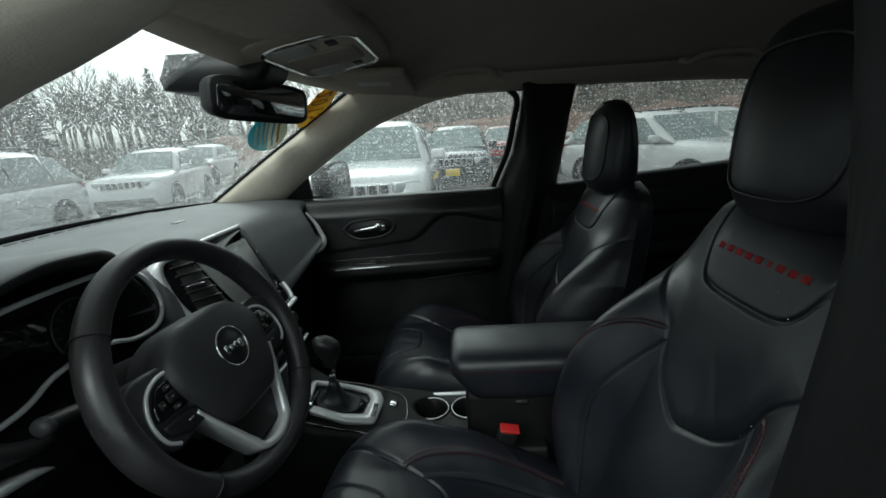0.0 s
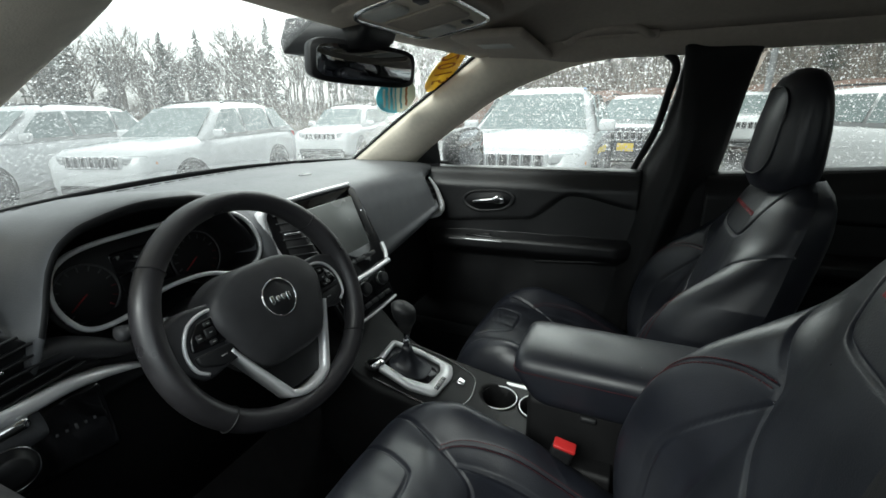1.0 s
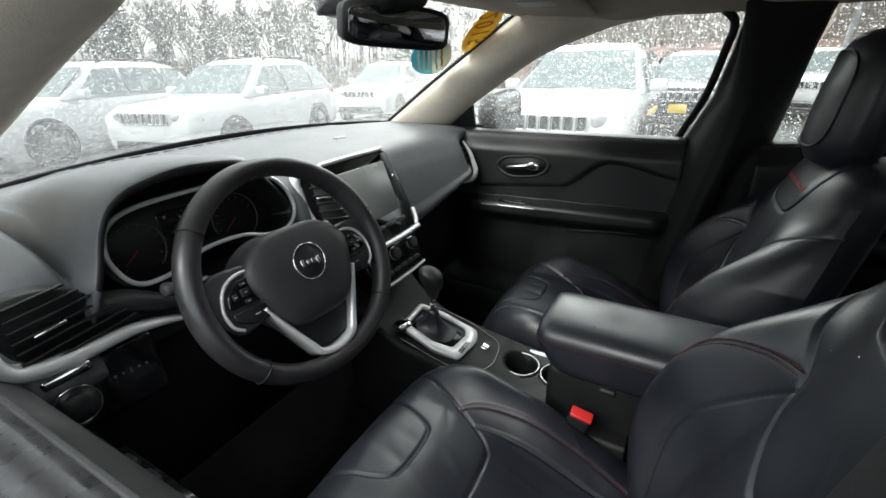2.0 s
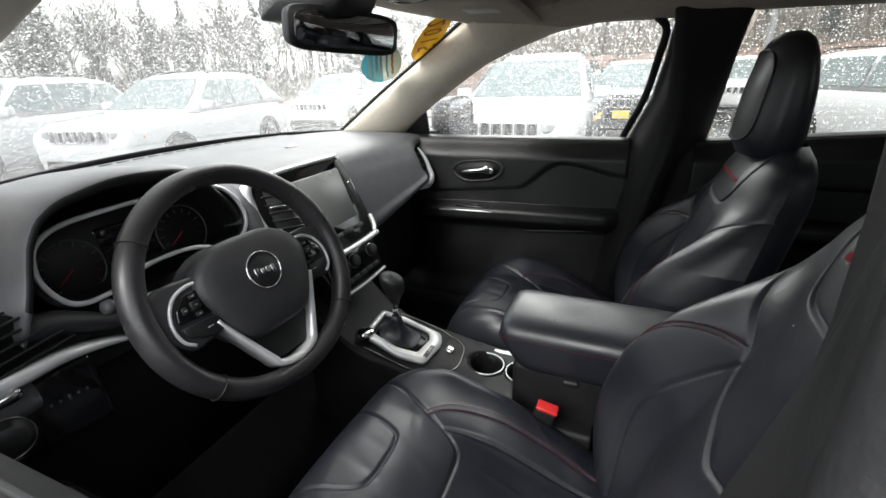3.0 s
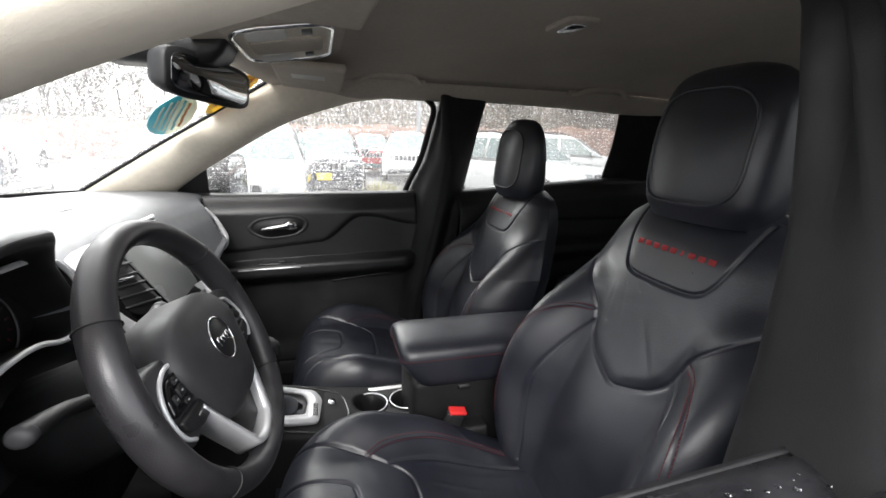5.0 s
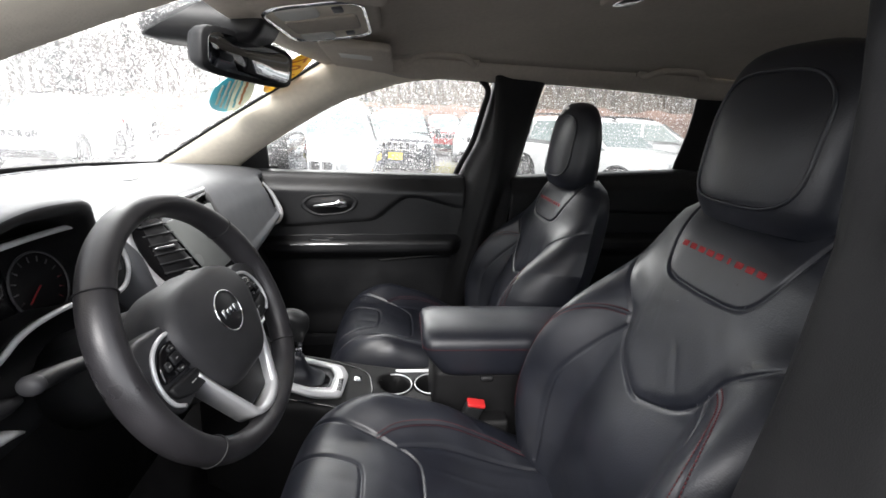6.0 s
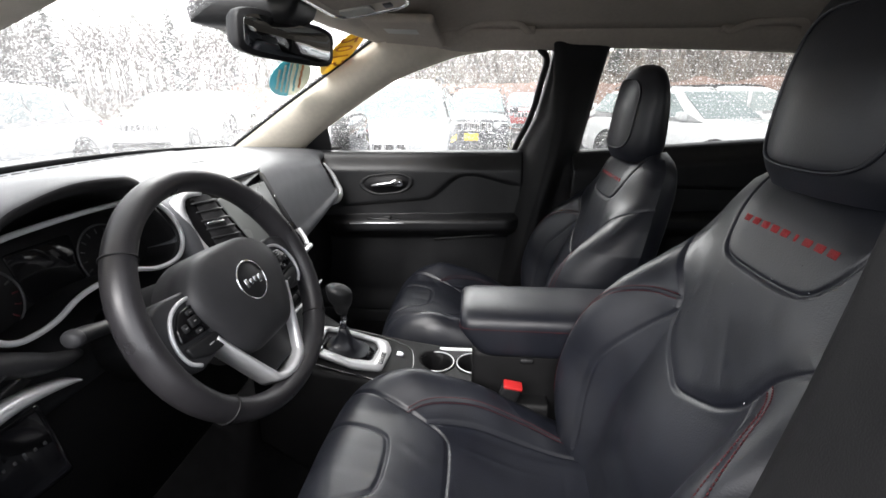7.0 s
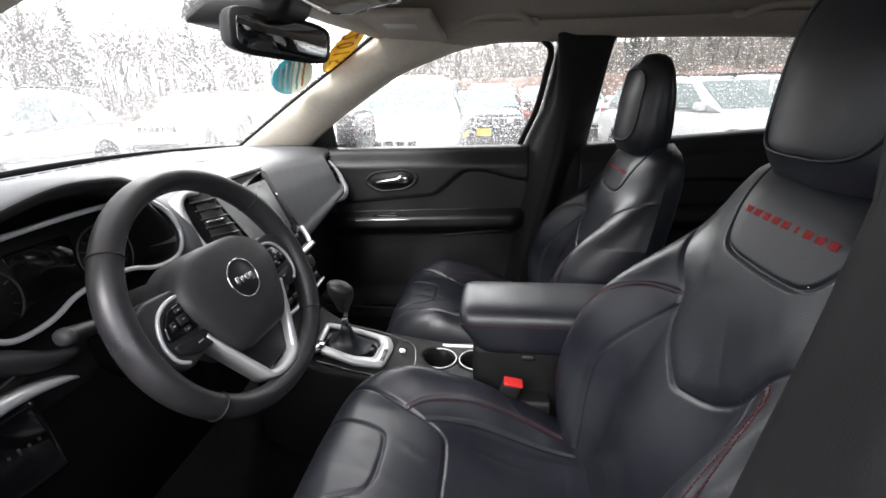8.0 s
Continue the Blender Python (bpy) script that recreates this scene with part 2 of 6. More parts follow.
def loft(loops, cap=True):
    """Skin closed loops of equal length."""
    n = len(loops[0])
    verts = [Vector(p) for lp in loops for p in lp]
    faces = []
    for k in range(len(loops) - 1):
        for i in range(n):
            a, b = k * n + i, k * n + (i + 1) % n
            faces.append((a, b, b + n, a + n))
    if cap:
        faces.append(tuple(reversed(range(n))))
        faces.append(tuple(range((len(loops) - 1) * n, len(loops) * n)))
    return verts, faces


def moved(vf, m):
    return [m @ Vector(v) for v in vf[0]], vf[1]


def joined(*parts):
    verts, faces = [], []
    for v, f in parts:
        k = len(verts)
        verts += [Vector(p) for p in v]
        faces += [tuple(i + k for i in face) for face in f]
    return verts, faces


def rbox(sx, sy, sz, r=0.005, seg=3, m=None, taper=None):
    """A box with rounded edges, centred; taper scales the top in x and y."""
    bm = bmesh.new()
    bmesh.ops.create_cube(bm, size=1.0)
    for v in bm.verts:
        v.co = Vector((v.co.x * sx, v.co.y * sy, v.co.z * sz))
        if taper and v.co.z > 0:
            v.co.x *= taper[0]
            v.co.y *= taper[1]
    bmesh.ops.bevel(bm, geom=bm.edges[:], offset=min(r, 0.49 * min(sx, sy, sz)), segments=seg, profile=0.5, affect="EDGES")
    if m is not None:
        bm.transform(m)
    return bm


def prism(outline, depth, r=0.002, seg=2, m=None):
    """A plate with the given outline in x and y, standing depth high in z, with rounded rims."""
    bm = bmesh.new()
    low = [bm.verts.new((x, y, 0)) for x, y in outline]
    face = bm.faces.new(low)
    if face.normal.z < 0 or sum(a[0] * b[1] - b[0] * a[1] for a, b in zip(outline, outline[1:] + outline[:1])) < 0:
        face.normal_flip()
    bm.normal_update()
    ext = bmesh.ops.extrude_face_region(bm, geom=[face])
    top = [e for e in ext["geom"] if isinstance(e, bmesh.types.BMVert)]
    for v in top:
        v.co.z += depth
    bm.normal_update()
    bmesh.ops.recalc_face_normals(bm, faces=bm.faces[:])
    if r:
        rim = [e for e in ext["geom"] if isinstance(e, bmesh.types.BMEdge)]
        bmesh.ops.bevel(bm, geom=rim, offset=r, segments=seg, profile=0.5, affect="EDGES")
    if m is not None:
        bm.transform(m)
    return bm


def rounded(outline, r, n=5):
    """The outline with its corners rounded off by about r."""
    out = []
    k = len(outline)
    for i in range(k):
        p, a, b = (Vector((*outline[j % k], 0)) for j in (i, i - 1, i + 1))
        da, db = (a - p), (b - p)
        ra, rb = min(r, da.length * 0.45), min(r, db.length * 0.45)
        s, e = p + da.normalized() * ra, p + db.normalized() * rb
        for q in range(n + 1):
            t = q / n
            c = (1 - t) ** 2 * s + 2 * t * (1 - t) * p + t * t * e
            out.append((c.x, c.y))
    return out


def oval(a, b, n=32, p=2.0):
    out = []
    for i in range(n):
        t = 2 * math.pi * i / n
        c, s = math.cos(t), math.sin(t)
        out.append((a * math.copysign(abs(c) ** (2 / p), c), b * math.copysign(abs(s) ** (2 / p), s)))
    return out


def frame_axes(origin, x, up):
    """A pose whose x lies along x, whose z looks along x cross up and whose y is near up."""
    x = Vector(x).normalized()
    z = x.cross(Vector(up)).normalized()
    y = z.cross(x)
    m = Matrix((x, y, z)).transposed().to_4x4()
    m.translation = Vector(origin)
    return m


def ring(outline_a, outline_b, depth, m=None):
    """A frame between two outlines of equal count, with depth."""
    n = len(outline_a)
    verts = [(x, y, 0) for x, y in outline_a] + [(x, y, 0) for x, y in outline_b]
    verts += [(x, y, depth) for x, y in outline_a] + [(x, y, depth) for x, y in outline_b]
    faces = []
    for i in range(n):
        j = (i + 1) % n
        faces += [(i, j, n + j, n + i), (2 * n + j, 2 * n + i, 3 * n + i, 3 * n + j), (j, i, 2 * n + i, 2 * n + j), (n + i, n + j, 3 * n + j, 3 * n + i)]
    vf = (verts, faces)
    return moved(vf, m) if m is not None else vf

# ---- the car's shell: glass, pillars, roof lining, floor ----
def glass_x(z):
    return 0.80 - 0.40 * (z - 1.18)


def mirror_pts(pts, side):
    return [(side * x, y, z) for x, y, z in pts]


SCREEN_EDGE = [(0.700, 0.945, 1.158), (0.671, 0.86, 1.207), (0.616, 0.682, 1.311), (0.570, 0.50, 1.415), (0.530, 0.335, 1.511), (0.515, 0.27, 1.532)]
WINDOW_EDGE = [(0.817, 0.720, 1.135), (0.790, 0.64, 1.203), (0.761, 0.537, 1.277), (0.706, 0.305, 1.414), (0.682, 0.12, 1.474), (0.674, 0.0, 1.493)]


def screen_point(u, v):
    """The windscreen: u across, v from its base to the roof."""
    e = spline(SCREEN_EDGE[:5], 20)[round(v * 20)]
    x = (2 * u - 1) * e.x * 1.02
    bow = 1 - (x / e.x) ** 2
    return Vector((x, e.y + 0.12 * bow * (1 - 0.35 * v), e.z + 0.004 + 0.035 * bow * v + 0.030 * bow * (1 - v)))


def screen_uv(u, v):
    e = spline(SCREEN_EDGE[:5], 200)[round(max(0, min(1, v)) * 200)]
    x = (2 * u - 1) * e.x * 1.02
    bow = 1 - (x / e.x) ** 2
    return Vector((x, e.y + 0.12 * bow * (1 - 0.35 * v), e.z + 0.004 + 0.035 * bow * v + 0.030 * bow * (1 - v)))


ws = part("windscreen", grid(screen_point, 24, 20), WINDSCREEN)
ws.visible_shadow = False
tagged(ws, "curved windscreen covered in rain drops", "windscreen", kind="structure")

# black band along the foot and the sides of the windscreen
sheet("windscreen_band", lambda u, v: screen_uv(u, -0.02 + 0.075 * v) + Vector((0, -0.010 - 0.010 * (1 - v), -0.004 - 0.012 * (1 - v))), 40, 3, RUBBER, None, 0.004)
tagged(bpy.data.objects["windscreen_band"], "black ceramic band along the foot of the windscreen", "windscreen band", kind="structure")
for side in (1, -1):
    seal = part("windscreen_seal", tube([Vector(p) + Vector((-0.004 * side, 0, 0.004)) for p in spline(mirror_pts(SCREEN_EDGE[:5], side), 24)], 0.007, 8), RUBBER)
    tagged(seal, "thin black rubber seal along the windscreen edge", "seal", kind="structure")


def step01(a, b, x):
    t = min(1, max(0, (x - a) / (b - a)))
    return t * t * (3 - 2 * t)


def pillar_a(side):
    a, b = spline(mirror_pts(SCREEN_EDGE, side), 24), spline(mirror_pts(WINDOW_EDGE, side), 24)

    def fn(u, v):
        p, q = a[round(v * 24)], b[round(v * 24)]
        r = p.lerp(q, u)
        swell = 0.052 * math.sin(math.pi * u) ** 0.6 * (0.55 + 0.45 * min(1, 2 * v)) * (1 - 0.68 * step01(0.70, 1.0, v))
        return r + Vector((-side * 0.62 * swell, -0.45 * swell, -0.62 * swell))
    ob = sheet("a_pillar", fn, 14, 24, BEIGE, None, 0.006, offset=1.0 if side > 0 else -1.0)
    tagged(ob, "beige plastic trim of the windscreen pillar", "pillar trim", kind="structure")
    # joint across the trim near the roof
    line = [Vector(fn(k / 10, 0.80)) + Vector((-side * 0.0005, -0.0005, -0.0005)) for k in range(11)]
    tagged(part("trim_joint", tube(line, 0.0012, 6), DARK), "dark joint in the pillar trim", "trim joint", kind="structure")


pillar_a(1)
pillar_a(-1)


for side in (1, -1):
    sill = part("door_sill", rbox(0.20, 2.3, 0.13, 0.03, 3, pose(side * 0.80, -0.2, 0.445)), PLASTIC)
    tagged(sill, "black plastic sill under the doors", "door sill", kind="structure")


def roof_edge(side):
    """The lining's fold from the roof down to the window tops."""
    top = [(0.515, 0.27, 1.532), (0.560, 0.12, 1.545), (0.572, -0.1, 1.550), (0.575, -0.5, 1.552), (0.57, -1.0, 1.542), (0.55, -1.7, 1.51)]
    low = [(0.674, 0.0, 1.493), (0.672, -0.05, 1.498), (0.674, -0.23, 1.497), (0.674, -0.5, 1.502), (0.678, -1.03, 1.484), (0.69, -1.7, 1.43)]
    a, b = spline(mirror_pts(top, side), 30), spline(mirror_pts(low, side), 30)

    def fn(u, v):
        r = a[round(v * 30)].lerp(b[round(v * 30)], u)
        s = 0.018 * math.sin(math.pi * u)
        return r + Vector((-side * 0.2 * s, 0, -s))
    ob = sheet("roof_rail_trim", fn, 8, 30, HEADLINER, None, 0.006, offset=1.0 if side > 0 else -1.0)
    tagged(ob, "fabric-lined roof rail above the side windows", "roof rail", kind="structure")


roof_edge(1)
roof_edge(-1)


def roof_fn(u, v):
    front = 0.330 + 0.070 * (1 - (2 * u - 1) ** 2)
    y = front - (front + 1.9) * v
    half = 0.525 if y > 0.2 else 0.525 + 0.052 * min(1, (0.2 - y) / 0.3)
    x = (2 * u - 1) * half
    edge = 1.552 - 0.02 * float(step01(0.0, 0.2, y)) - 0.02 * max(0, (y - 0.12) / 0.2) - 0.03 * max(0, (-1.0 - y) / 0.8)
    bow = 1 - (x / half) ** 2
    return Vector((x, y, edge + (0.060 - 0.045 * float(min(1, max(0, (y - 0.0) / 0.35)))) * bow ** 0.8))


tagged(sheet("ceiling", roof_fn, 24, 40, HEADLINER, None, 0.01, offset=1.0), "grey-beige woven roof lining of the car", "roof lining", kind="structure")


# outer roof skin and header keep daylight out above the lining
def skin_fn(u, v):
    x = (2 * u - 1) * 0.70
    front = 0.335 + 0.075 * (1 - (2 * u - 1) ** 2)
    y = front - (front + 2.08) * v
    return Vector((x, y, 1.575 + 0.08 * (1 - (x / 0.72) ** 2) - 0.05 * max(0, (y - 0.1)) - 0.04 * max(0, -1.4 - y)))


tagged(sheet("roof_skin", skin_fn, 16, 20, GLOSS, None, 0.004), "painted steel roof of the car", "car roof", kind="structure")


def pillar_b(side):
    rows = []
    # height, front edge at the glass, inner crest (across, along), rear edge at the glass
    for z, y0, xc, yc, y1 in ((0.50, -0.03, 0.66, -0.115, -0.30), (0.80, -0.06, 0.655, -0.165, -0.33), (1.0, -0.105, 0.648, -0.205, -0.36), (1.15, -0.146, 0.640, -0.235, -0.372), (1.28, -0.198, 0.632, -0.250, -0.384), (1.40, -0.220, 0.622, -0.243, -0.392), (1.48, -0.228, 0.612, -0.236, -0.400), (1.53, -0.232, 0.598, -0.230, -0.41)):
        gx = glass_x(max(z, 1.12)) - 0.006
        key = [(gx, y0), (gx - 0.030, y0 - 0.004), (xc + 0.045, min(y0 - 0.02, yc + 0.05)), (xc + 0.006, yc + 0.010), (xc, yc - 0.012), (xc + 0.010, yc - 0.05), (gx - 0.035, y1 + 0.004), (gx, y1)]
        lp = spline([(side * a, b, z) for a, b in key], 28)
        lp += [Vector((side * (gx + 0.02), y1, z)), Vector((side * (gx + 0.02), y0, z))]
        rows.append(lp)
    ob = part("b_pillar", loft(rows), PILLAR)
    tagged(ob, "black plastic centre pillar trim between the doors", "pillar trim", kind="structure")
    edge = spline([(side * (glass_x(max(z, 1.12)) - (0.022 if side > 0 else -0.004)), y + (0.010 if side > 0 else -0.006), z) for z, y in ((0.7, -0.05), (1.0, -0.105), (1.15, -0.140), (1.28, -0.19), (1.40, -0.213), (1.465, -0.221), (1.50, -0.19))], 36)
    tagged(part("door_seal", tube(edge, 0.011, 10), RUBBER), "rounded black rubber door seal along the centre pillar", "door seal", kind="structure")


pillar_b(1)
pillar_b(-1)


def pane(name, outline, side, label, mat):
    bm = bmesh.new()
    vs = [bm.verts.new((side * glass_x(z), y, z)) for y, z in outline]
    bm.faces.new(vs)
    ob = part(name, bm, mat, None, smooth=False)
    ob.visible_shadow = mat is REAR_GLASS
    return tagged(ob, label, "window", kind="structure")


FRONT_PANE = [(0.74, 1.10), (0.62, 1.228), (0.46, 1.335), (0.305, 1.420), (0.12, 1.482), (-0.09, 1.51), (-0.26, 1.51), (-0.25, 1.35), (-0.14, 1.10)]
REAR_PANE = [(-0.36, 1.10), (-0.40, 1.40), (-0.43, 1.51), (-1.02, 1.50), (-1.10, 1.45), (-1.06, 1.12)]
pane("window_1", FRONT_PANE, 1, "front passenger window spotted with rain drops", SIDE_GLASS)
pane("window_2", REAR_PANE, 1, "rear side window spotted with rain drops", REAR_GLASS)
pane("window_3", REAR_PANE, -1, "rear side window of the driver's side with rain drops", REAR_GLASS)


def pillar_c(side):
    a = [(glass_x(1.14), -1.10, 1.10), (glass_x(1.19), -1.045, 1.19), (glass_x(1.35), -1.035, 1.35), (glass_x(1.48), -1.012, 1.48), (0.668, -0.99, 1.515)]
    b = [(0.72, -2.0, 1.05), (0.70, -1.9, 1.20), (0.66, -1.85, 1.35), (0.60, -1.75, 1.48), (0.58, -1.7, 1.52)]
    p, q = spline(mirror_pts(a, side), 12), spline(mirror_pts(b, side), 12)

    def fn(u, v):
        return p[round(v * 12)].lerp(q[round(v * 12)], u) - Vector((side * 0.03 * math.sin(math.pi * min(1, u * 4) / 2), 0, 0))
    ob = sheet("c_pillar", fn, 10, 12, PILLAR, None, 0.01, offset=1.0 if side > 0 else -1.0)
    tagged(ob, "black plastic rear pillar trim", "pillar trim", kind="structure")


pillar_c(1)
pillar_c(-1)

# tail end, floor, bulkhead
tail = sheet("wall_tail", lambda u, v: Vector(((2 * u - 1) * 0.72, -1.98 + 0.06 * v, 0.5 + 0.60 * v)), 4, 6, PLASTIC, None, 0.02)
tagged(tail, "dark trim of the tailgate behind the rear seats", "tailgate trim", kind="structure")
rear_pane = part("window_4", grid(lambda u, v: Vector(((2 * u - 1) * (0.70 - 0.12 * v), -1.92 + 0.26 * v - 0.06 * (1 - (2 * u - 1) ** 2), 1.09 + 0.42 * v)), 12, 6), REAR_GLASS)
tagged(rear_pane, "tailgate window spotted with rain", "window", kind="structure")


def floor_fn(u, v):
    x, y = (2 * u - 1) * 0.80, 0.95 - 2.95 * v
    tunnel = 0.10 * math.exp(-(x / 0.12) ** 2)
    toe = 0.5 * max(0, (y - 0.62)) ** 1.0
    return Vector((x, y, 0.42 + tunnel + toe + (0.16 if y < -0.75 else 0)))


tagged(sheet("floor", floor_fn, 24, 40, CARPET, None, 0.02), "black carpeted car floor", "car floor", kind="structure")
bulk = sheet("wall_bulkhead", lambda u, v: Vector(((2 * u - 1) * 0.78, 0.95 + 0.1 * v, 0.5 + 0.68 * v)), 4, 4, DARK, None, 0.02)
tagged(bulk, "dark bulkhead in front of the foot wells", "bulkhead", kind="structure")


# bonnet seen as a pale strip through the foot of the windscreen
HOOD_PAINT = surface("pale_car_paint", (0.55, 0.56, 0.58), 0.2, metal=0.2, vary=0.05, bump=0.0, coat=0.6, rvary=0.05)


def bonnet_fn(u, v):
    x = (2 * u - 1) * (0.78 - 0.08 * v)
    return Vector((x, 1.14 - 0.10 * (x / 0.78) ** 2 + 0.95 * v, 1.085 + 0.02 * math.cos(x * 2) - 0.13 * v ** 1.6))


tagged(sheet("bonnet", bonnet_fn, 20, 16, HOOD_PAINT, None, 0.006), "pale painted bonnet wet with rain", "bonnet", kind="structure")


# ---- stickers on the windscreen ----
STICKER_YELLOW = surface("yellow_sticker", (0.80, 0.50, 0.03), 0.5, vary=0.05, bump=0.0)
STICKER_TEAL = surface("teal_sticker", (0.05, 0.42, 0.50), 0.5, vary=0.05, bump=0.0)
STICKER_CREAM = surface("cream_sticker", (0.62, 0.66, 0.52), 0.5, vary=0.05, bump=0.0)
STICKER_BROWN = surface("brown_print", (0.42, 0.14, 0.03), 0.5, vary=0.05, bump=0.0)
for _m in (STICKER_YELLOW, STICKER_TEAL, STICKER_CREAM):
    _b = _m.node_tree.nodes["Principled BSDF"]
    _b.inputs["Transmission Weight"].default_value = 0.35
    _b.inputs["Roughness"].default_value = 0.6


def on_glass(c, a, b, p, q, lift):
    w = screen_uv(c[0] + a[0] * p + b[0] * q, c[1] + a[1] * p + b[1] * q)
    return w + Vector((0, -0.45, -0.89)) * lift


def sticker_disc(name, c, a, b, lo, hi, mat, parent, label=""):
    """Part of an oval on the glass between two angles."""
    rim = [on_glass(c, a, b, math.cos(t), math.sin(t), 0.003) for t in np.linspace(lo, hi, 33)]
    mid = on_glass(c, a, b, 0, 0, 0.003)
    ob = part(name, ([mid, *rim], [(0, k, k + 1) for k in range(1, 33)]), mat, parent, label)
    md = ob.modifiers.new("thickness", "SOLIDIFY")
    md.thickness = 0.0008
    return ob


yc, ya, yb = (0.940, 0.880), (0.014, 0.090), (0.046, -0.112)
ys_ = thing("year_sticker", "oval yellow windscreen sticker with brown figures", "sticker")
sticker_disc("oval", yc, ya, yb, 0, 2 * math.pi, STICKER_YELLOW, ys_)
for k, w0 in enumerate(((-0.62), (-0.22), (0.18), (0.58))):
    o = on_glass(yc, ya, yb, 0, w0, 0.0055)
    ex = (on_glass(yc, ya, yb, 0, w0 + 0.1, 0.0055) - on_glass(yc, ya, yb, 0, w0 - 0.1, 0.0055)).normalized()
    ey = (on_glass(yc, ya, yb, -0.1, w0, 0.0055) - on_glass(yc, ya, yb, 0.1, w0, 0.0055))
    ez = ex.cross(ey).normalized()
    ey = ez.cross(ex)
    cu = bpy.data.curves.new("figure", "FONT")
    cu.body = "2015"[k]
    cu.size, cu.align_x, cu.align_y, cu.extrude = 0.085, "CENTER", "CENTER", 0.0004
    cu.materials.append(STICKER_BROWN)
    fo = new("figure", cu)
    mm = Matrix((ex, ey, ez)).transposed().to_4x4()
    mm.translation = o
    fo.parent = ys_
    fo.matrix_basis = mm @ Matrix.Diagonal((0.75, 1.0, 1.0, 1.0))
tc, ta, tb = (0.884, 0.680), (0.050, 0.036), (0.068, -0.105)
ts_ = thing("dealer_sticker", "round teal and cream windscreen sticker with plain bars", "sticker")
sticker_disc("half_disc", tc, ta, tb, math.pi / 2, 1.5 * math.pi, STICKER_TEAL, ts_, "teal half")
sticker_disc("half_disc", tc, ta, tb, -math.pi / 2, math.pi / 2, STICKER_CREAM, ts_, "cream half")
for k, (p, ln, mt) in enumerate(((-0.62, 0.5, STICKER_CREAM), (-0.38, 0.7, STICKER_CREAM), (-0.14, 0.75, STICKER_CREAM), (0.22, 0.75, STICKER_TEAL), (0.5, 0.6, STICKER_BROWN))):
    part("printed_bar", tube([on_glass(tc, ta, tb, p, q, 0.0055) for q in np.linspace(-ln, ln, 12)], 0.0035, 6, flat=0.3), mt, ts_)

# ---- front seats ----
def dist_to(line, x, z):
    """Distance of the arrays x, z from a polyline."""
    best = np.full(x.shape, 9.0)
    for (ax, az), (bx, bz) in zip(line, line[1:]):
        dx, dz = bx - ax, bz - az
        t = np.clip(((x - ax) * dx + (z - az) * dz) / (dx * dx + dz * dz + 1e-12), 0, 1)
        best = np.minimum(best, np.hypot(x - ax - t * dx, z - az - t * dz))
    return best


def inside(poly, x, z):
    hit = np.zeros(x.shape, bool)
    n = len(poly)
    for i in range(n):
        (ax, az), (bx, bz) = poly[i], poly[(i + 1) % n]
        cross = ((az > z) != (bz > z)) & (x < (bx - ax) * (z - az) / (bz - az + 1e-12) + ax)
        hit ^= cross
    return hit


def smooth2(points, n):
    return [(p.x, p.y) for p in spline([(a, b, 0) for a, b in points], n)]


def flip(line):
    return [(-a, b) for a, b in line]


def step(a, b, x):
    t = np.clip((x - a) / (b - a), 0, 1)
    return t * t * (3 - 2 * t)


# seams of the backrest: across, height
YOKE = smooth2([(0.232, 1.115), (0.172, 1.072), (0.122, 1.026), (0.108, 0.996), (0.099, 0.972), (0.084, 0.955), (0.066, 0.942), (0.033, 0.929), (0.010, 0.922), (0.0, 0.921)], 60)
PATCH = smooth2([(0.122, 1.225), (0.113, 1.175), (0.099, 1.133), (0.083, 1.112), (0.055, 1.104), (0.0, 1.102)], 30)
BACK_INNER = smooth2([(0.108, 0.994), (0.132, 0.95), (0.156, 0.87), (0.154, 0.78), (0.145, 0.66)], 40)
BACK_RIDGE = smooth2([(0.120, 1.012), (0.158, 1.008), (0.190, 0.990), (0.211, 0.957), (0.222, 0.910), (0.224, 0.85), (0.214, 0.75)], 50)
WIDTH = [(0.58, 0.225), (0.70, 0.262), (0.80, 0.272), (0.92, 0.275), (1.00, 0.268), (1.06, 0.246), (1.11, 0.222), (1.16, 0.205), (1.20, 0.186), (1.225, 0.150), (1.238, 0.10)]


BOLSTER = [(0.58, 0.050), (0.64, 0.058), (0.70, 0.085), (0.76, 0.112), (0.82, 0.128), (0.88, 0.132), (0.94, 0.124), (0.98, 0.104), (1.02, 0.072), (1.06, 0.038), (1.10, 0.012), (1.14, 0.0)]
BOLSTER_Z = np.linspace(0.5, 1.3, 400)
BOLSTER_H = np.convolve(np.interp(BOLSTER_Z, *zip(*BOLSTER)), np.hanning(41) / np.hanning(41).sum(), "same")


def back_front(x, z):
    """How far forward the backrest's face lies."""
    w = np.interp(z, *zip(*WIDTH))
    a = np.abs(x)
    y = -0.303 - 0.33 * (z - 0.93)
    y = y + 0.030 * np.exp(-((z - 0.83) / 0.10) ** 2) * (1 - step(0.0, 0.2, a))
    bolster = np.interp(z, BOLSTER_Z, BOLSTER_H) * step(0.10, 0.222, a)
    y = y + bolster - 0.020 * step(0.07, 0.2, a) * step(1.0, 1.12, z)
    y = y - 0.012 * step(1.15, 1.24, z)
    e = np.clip(1 - (a / w) ** (6.0 + 1.0 * step(1.0, 1.15, z)), 0, 1) ** 0.5
    edge_y = -0.375 - 0.30 * (z - 0.93)
    top = np.clip(1 - ((z - 1.12) / 0.12).clip(0, 1) ** 4, 0, 1) ** 0.5
    return edge_y + (y - edge_y) * e * (0.25 + 0.75 * top)


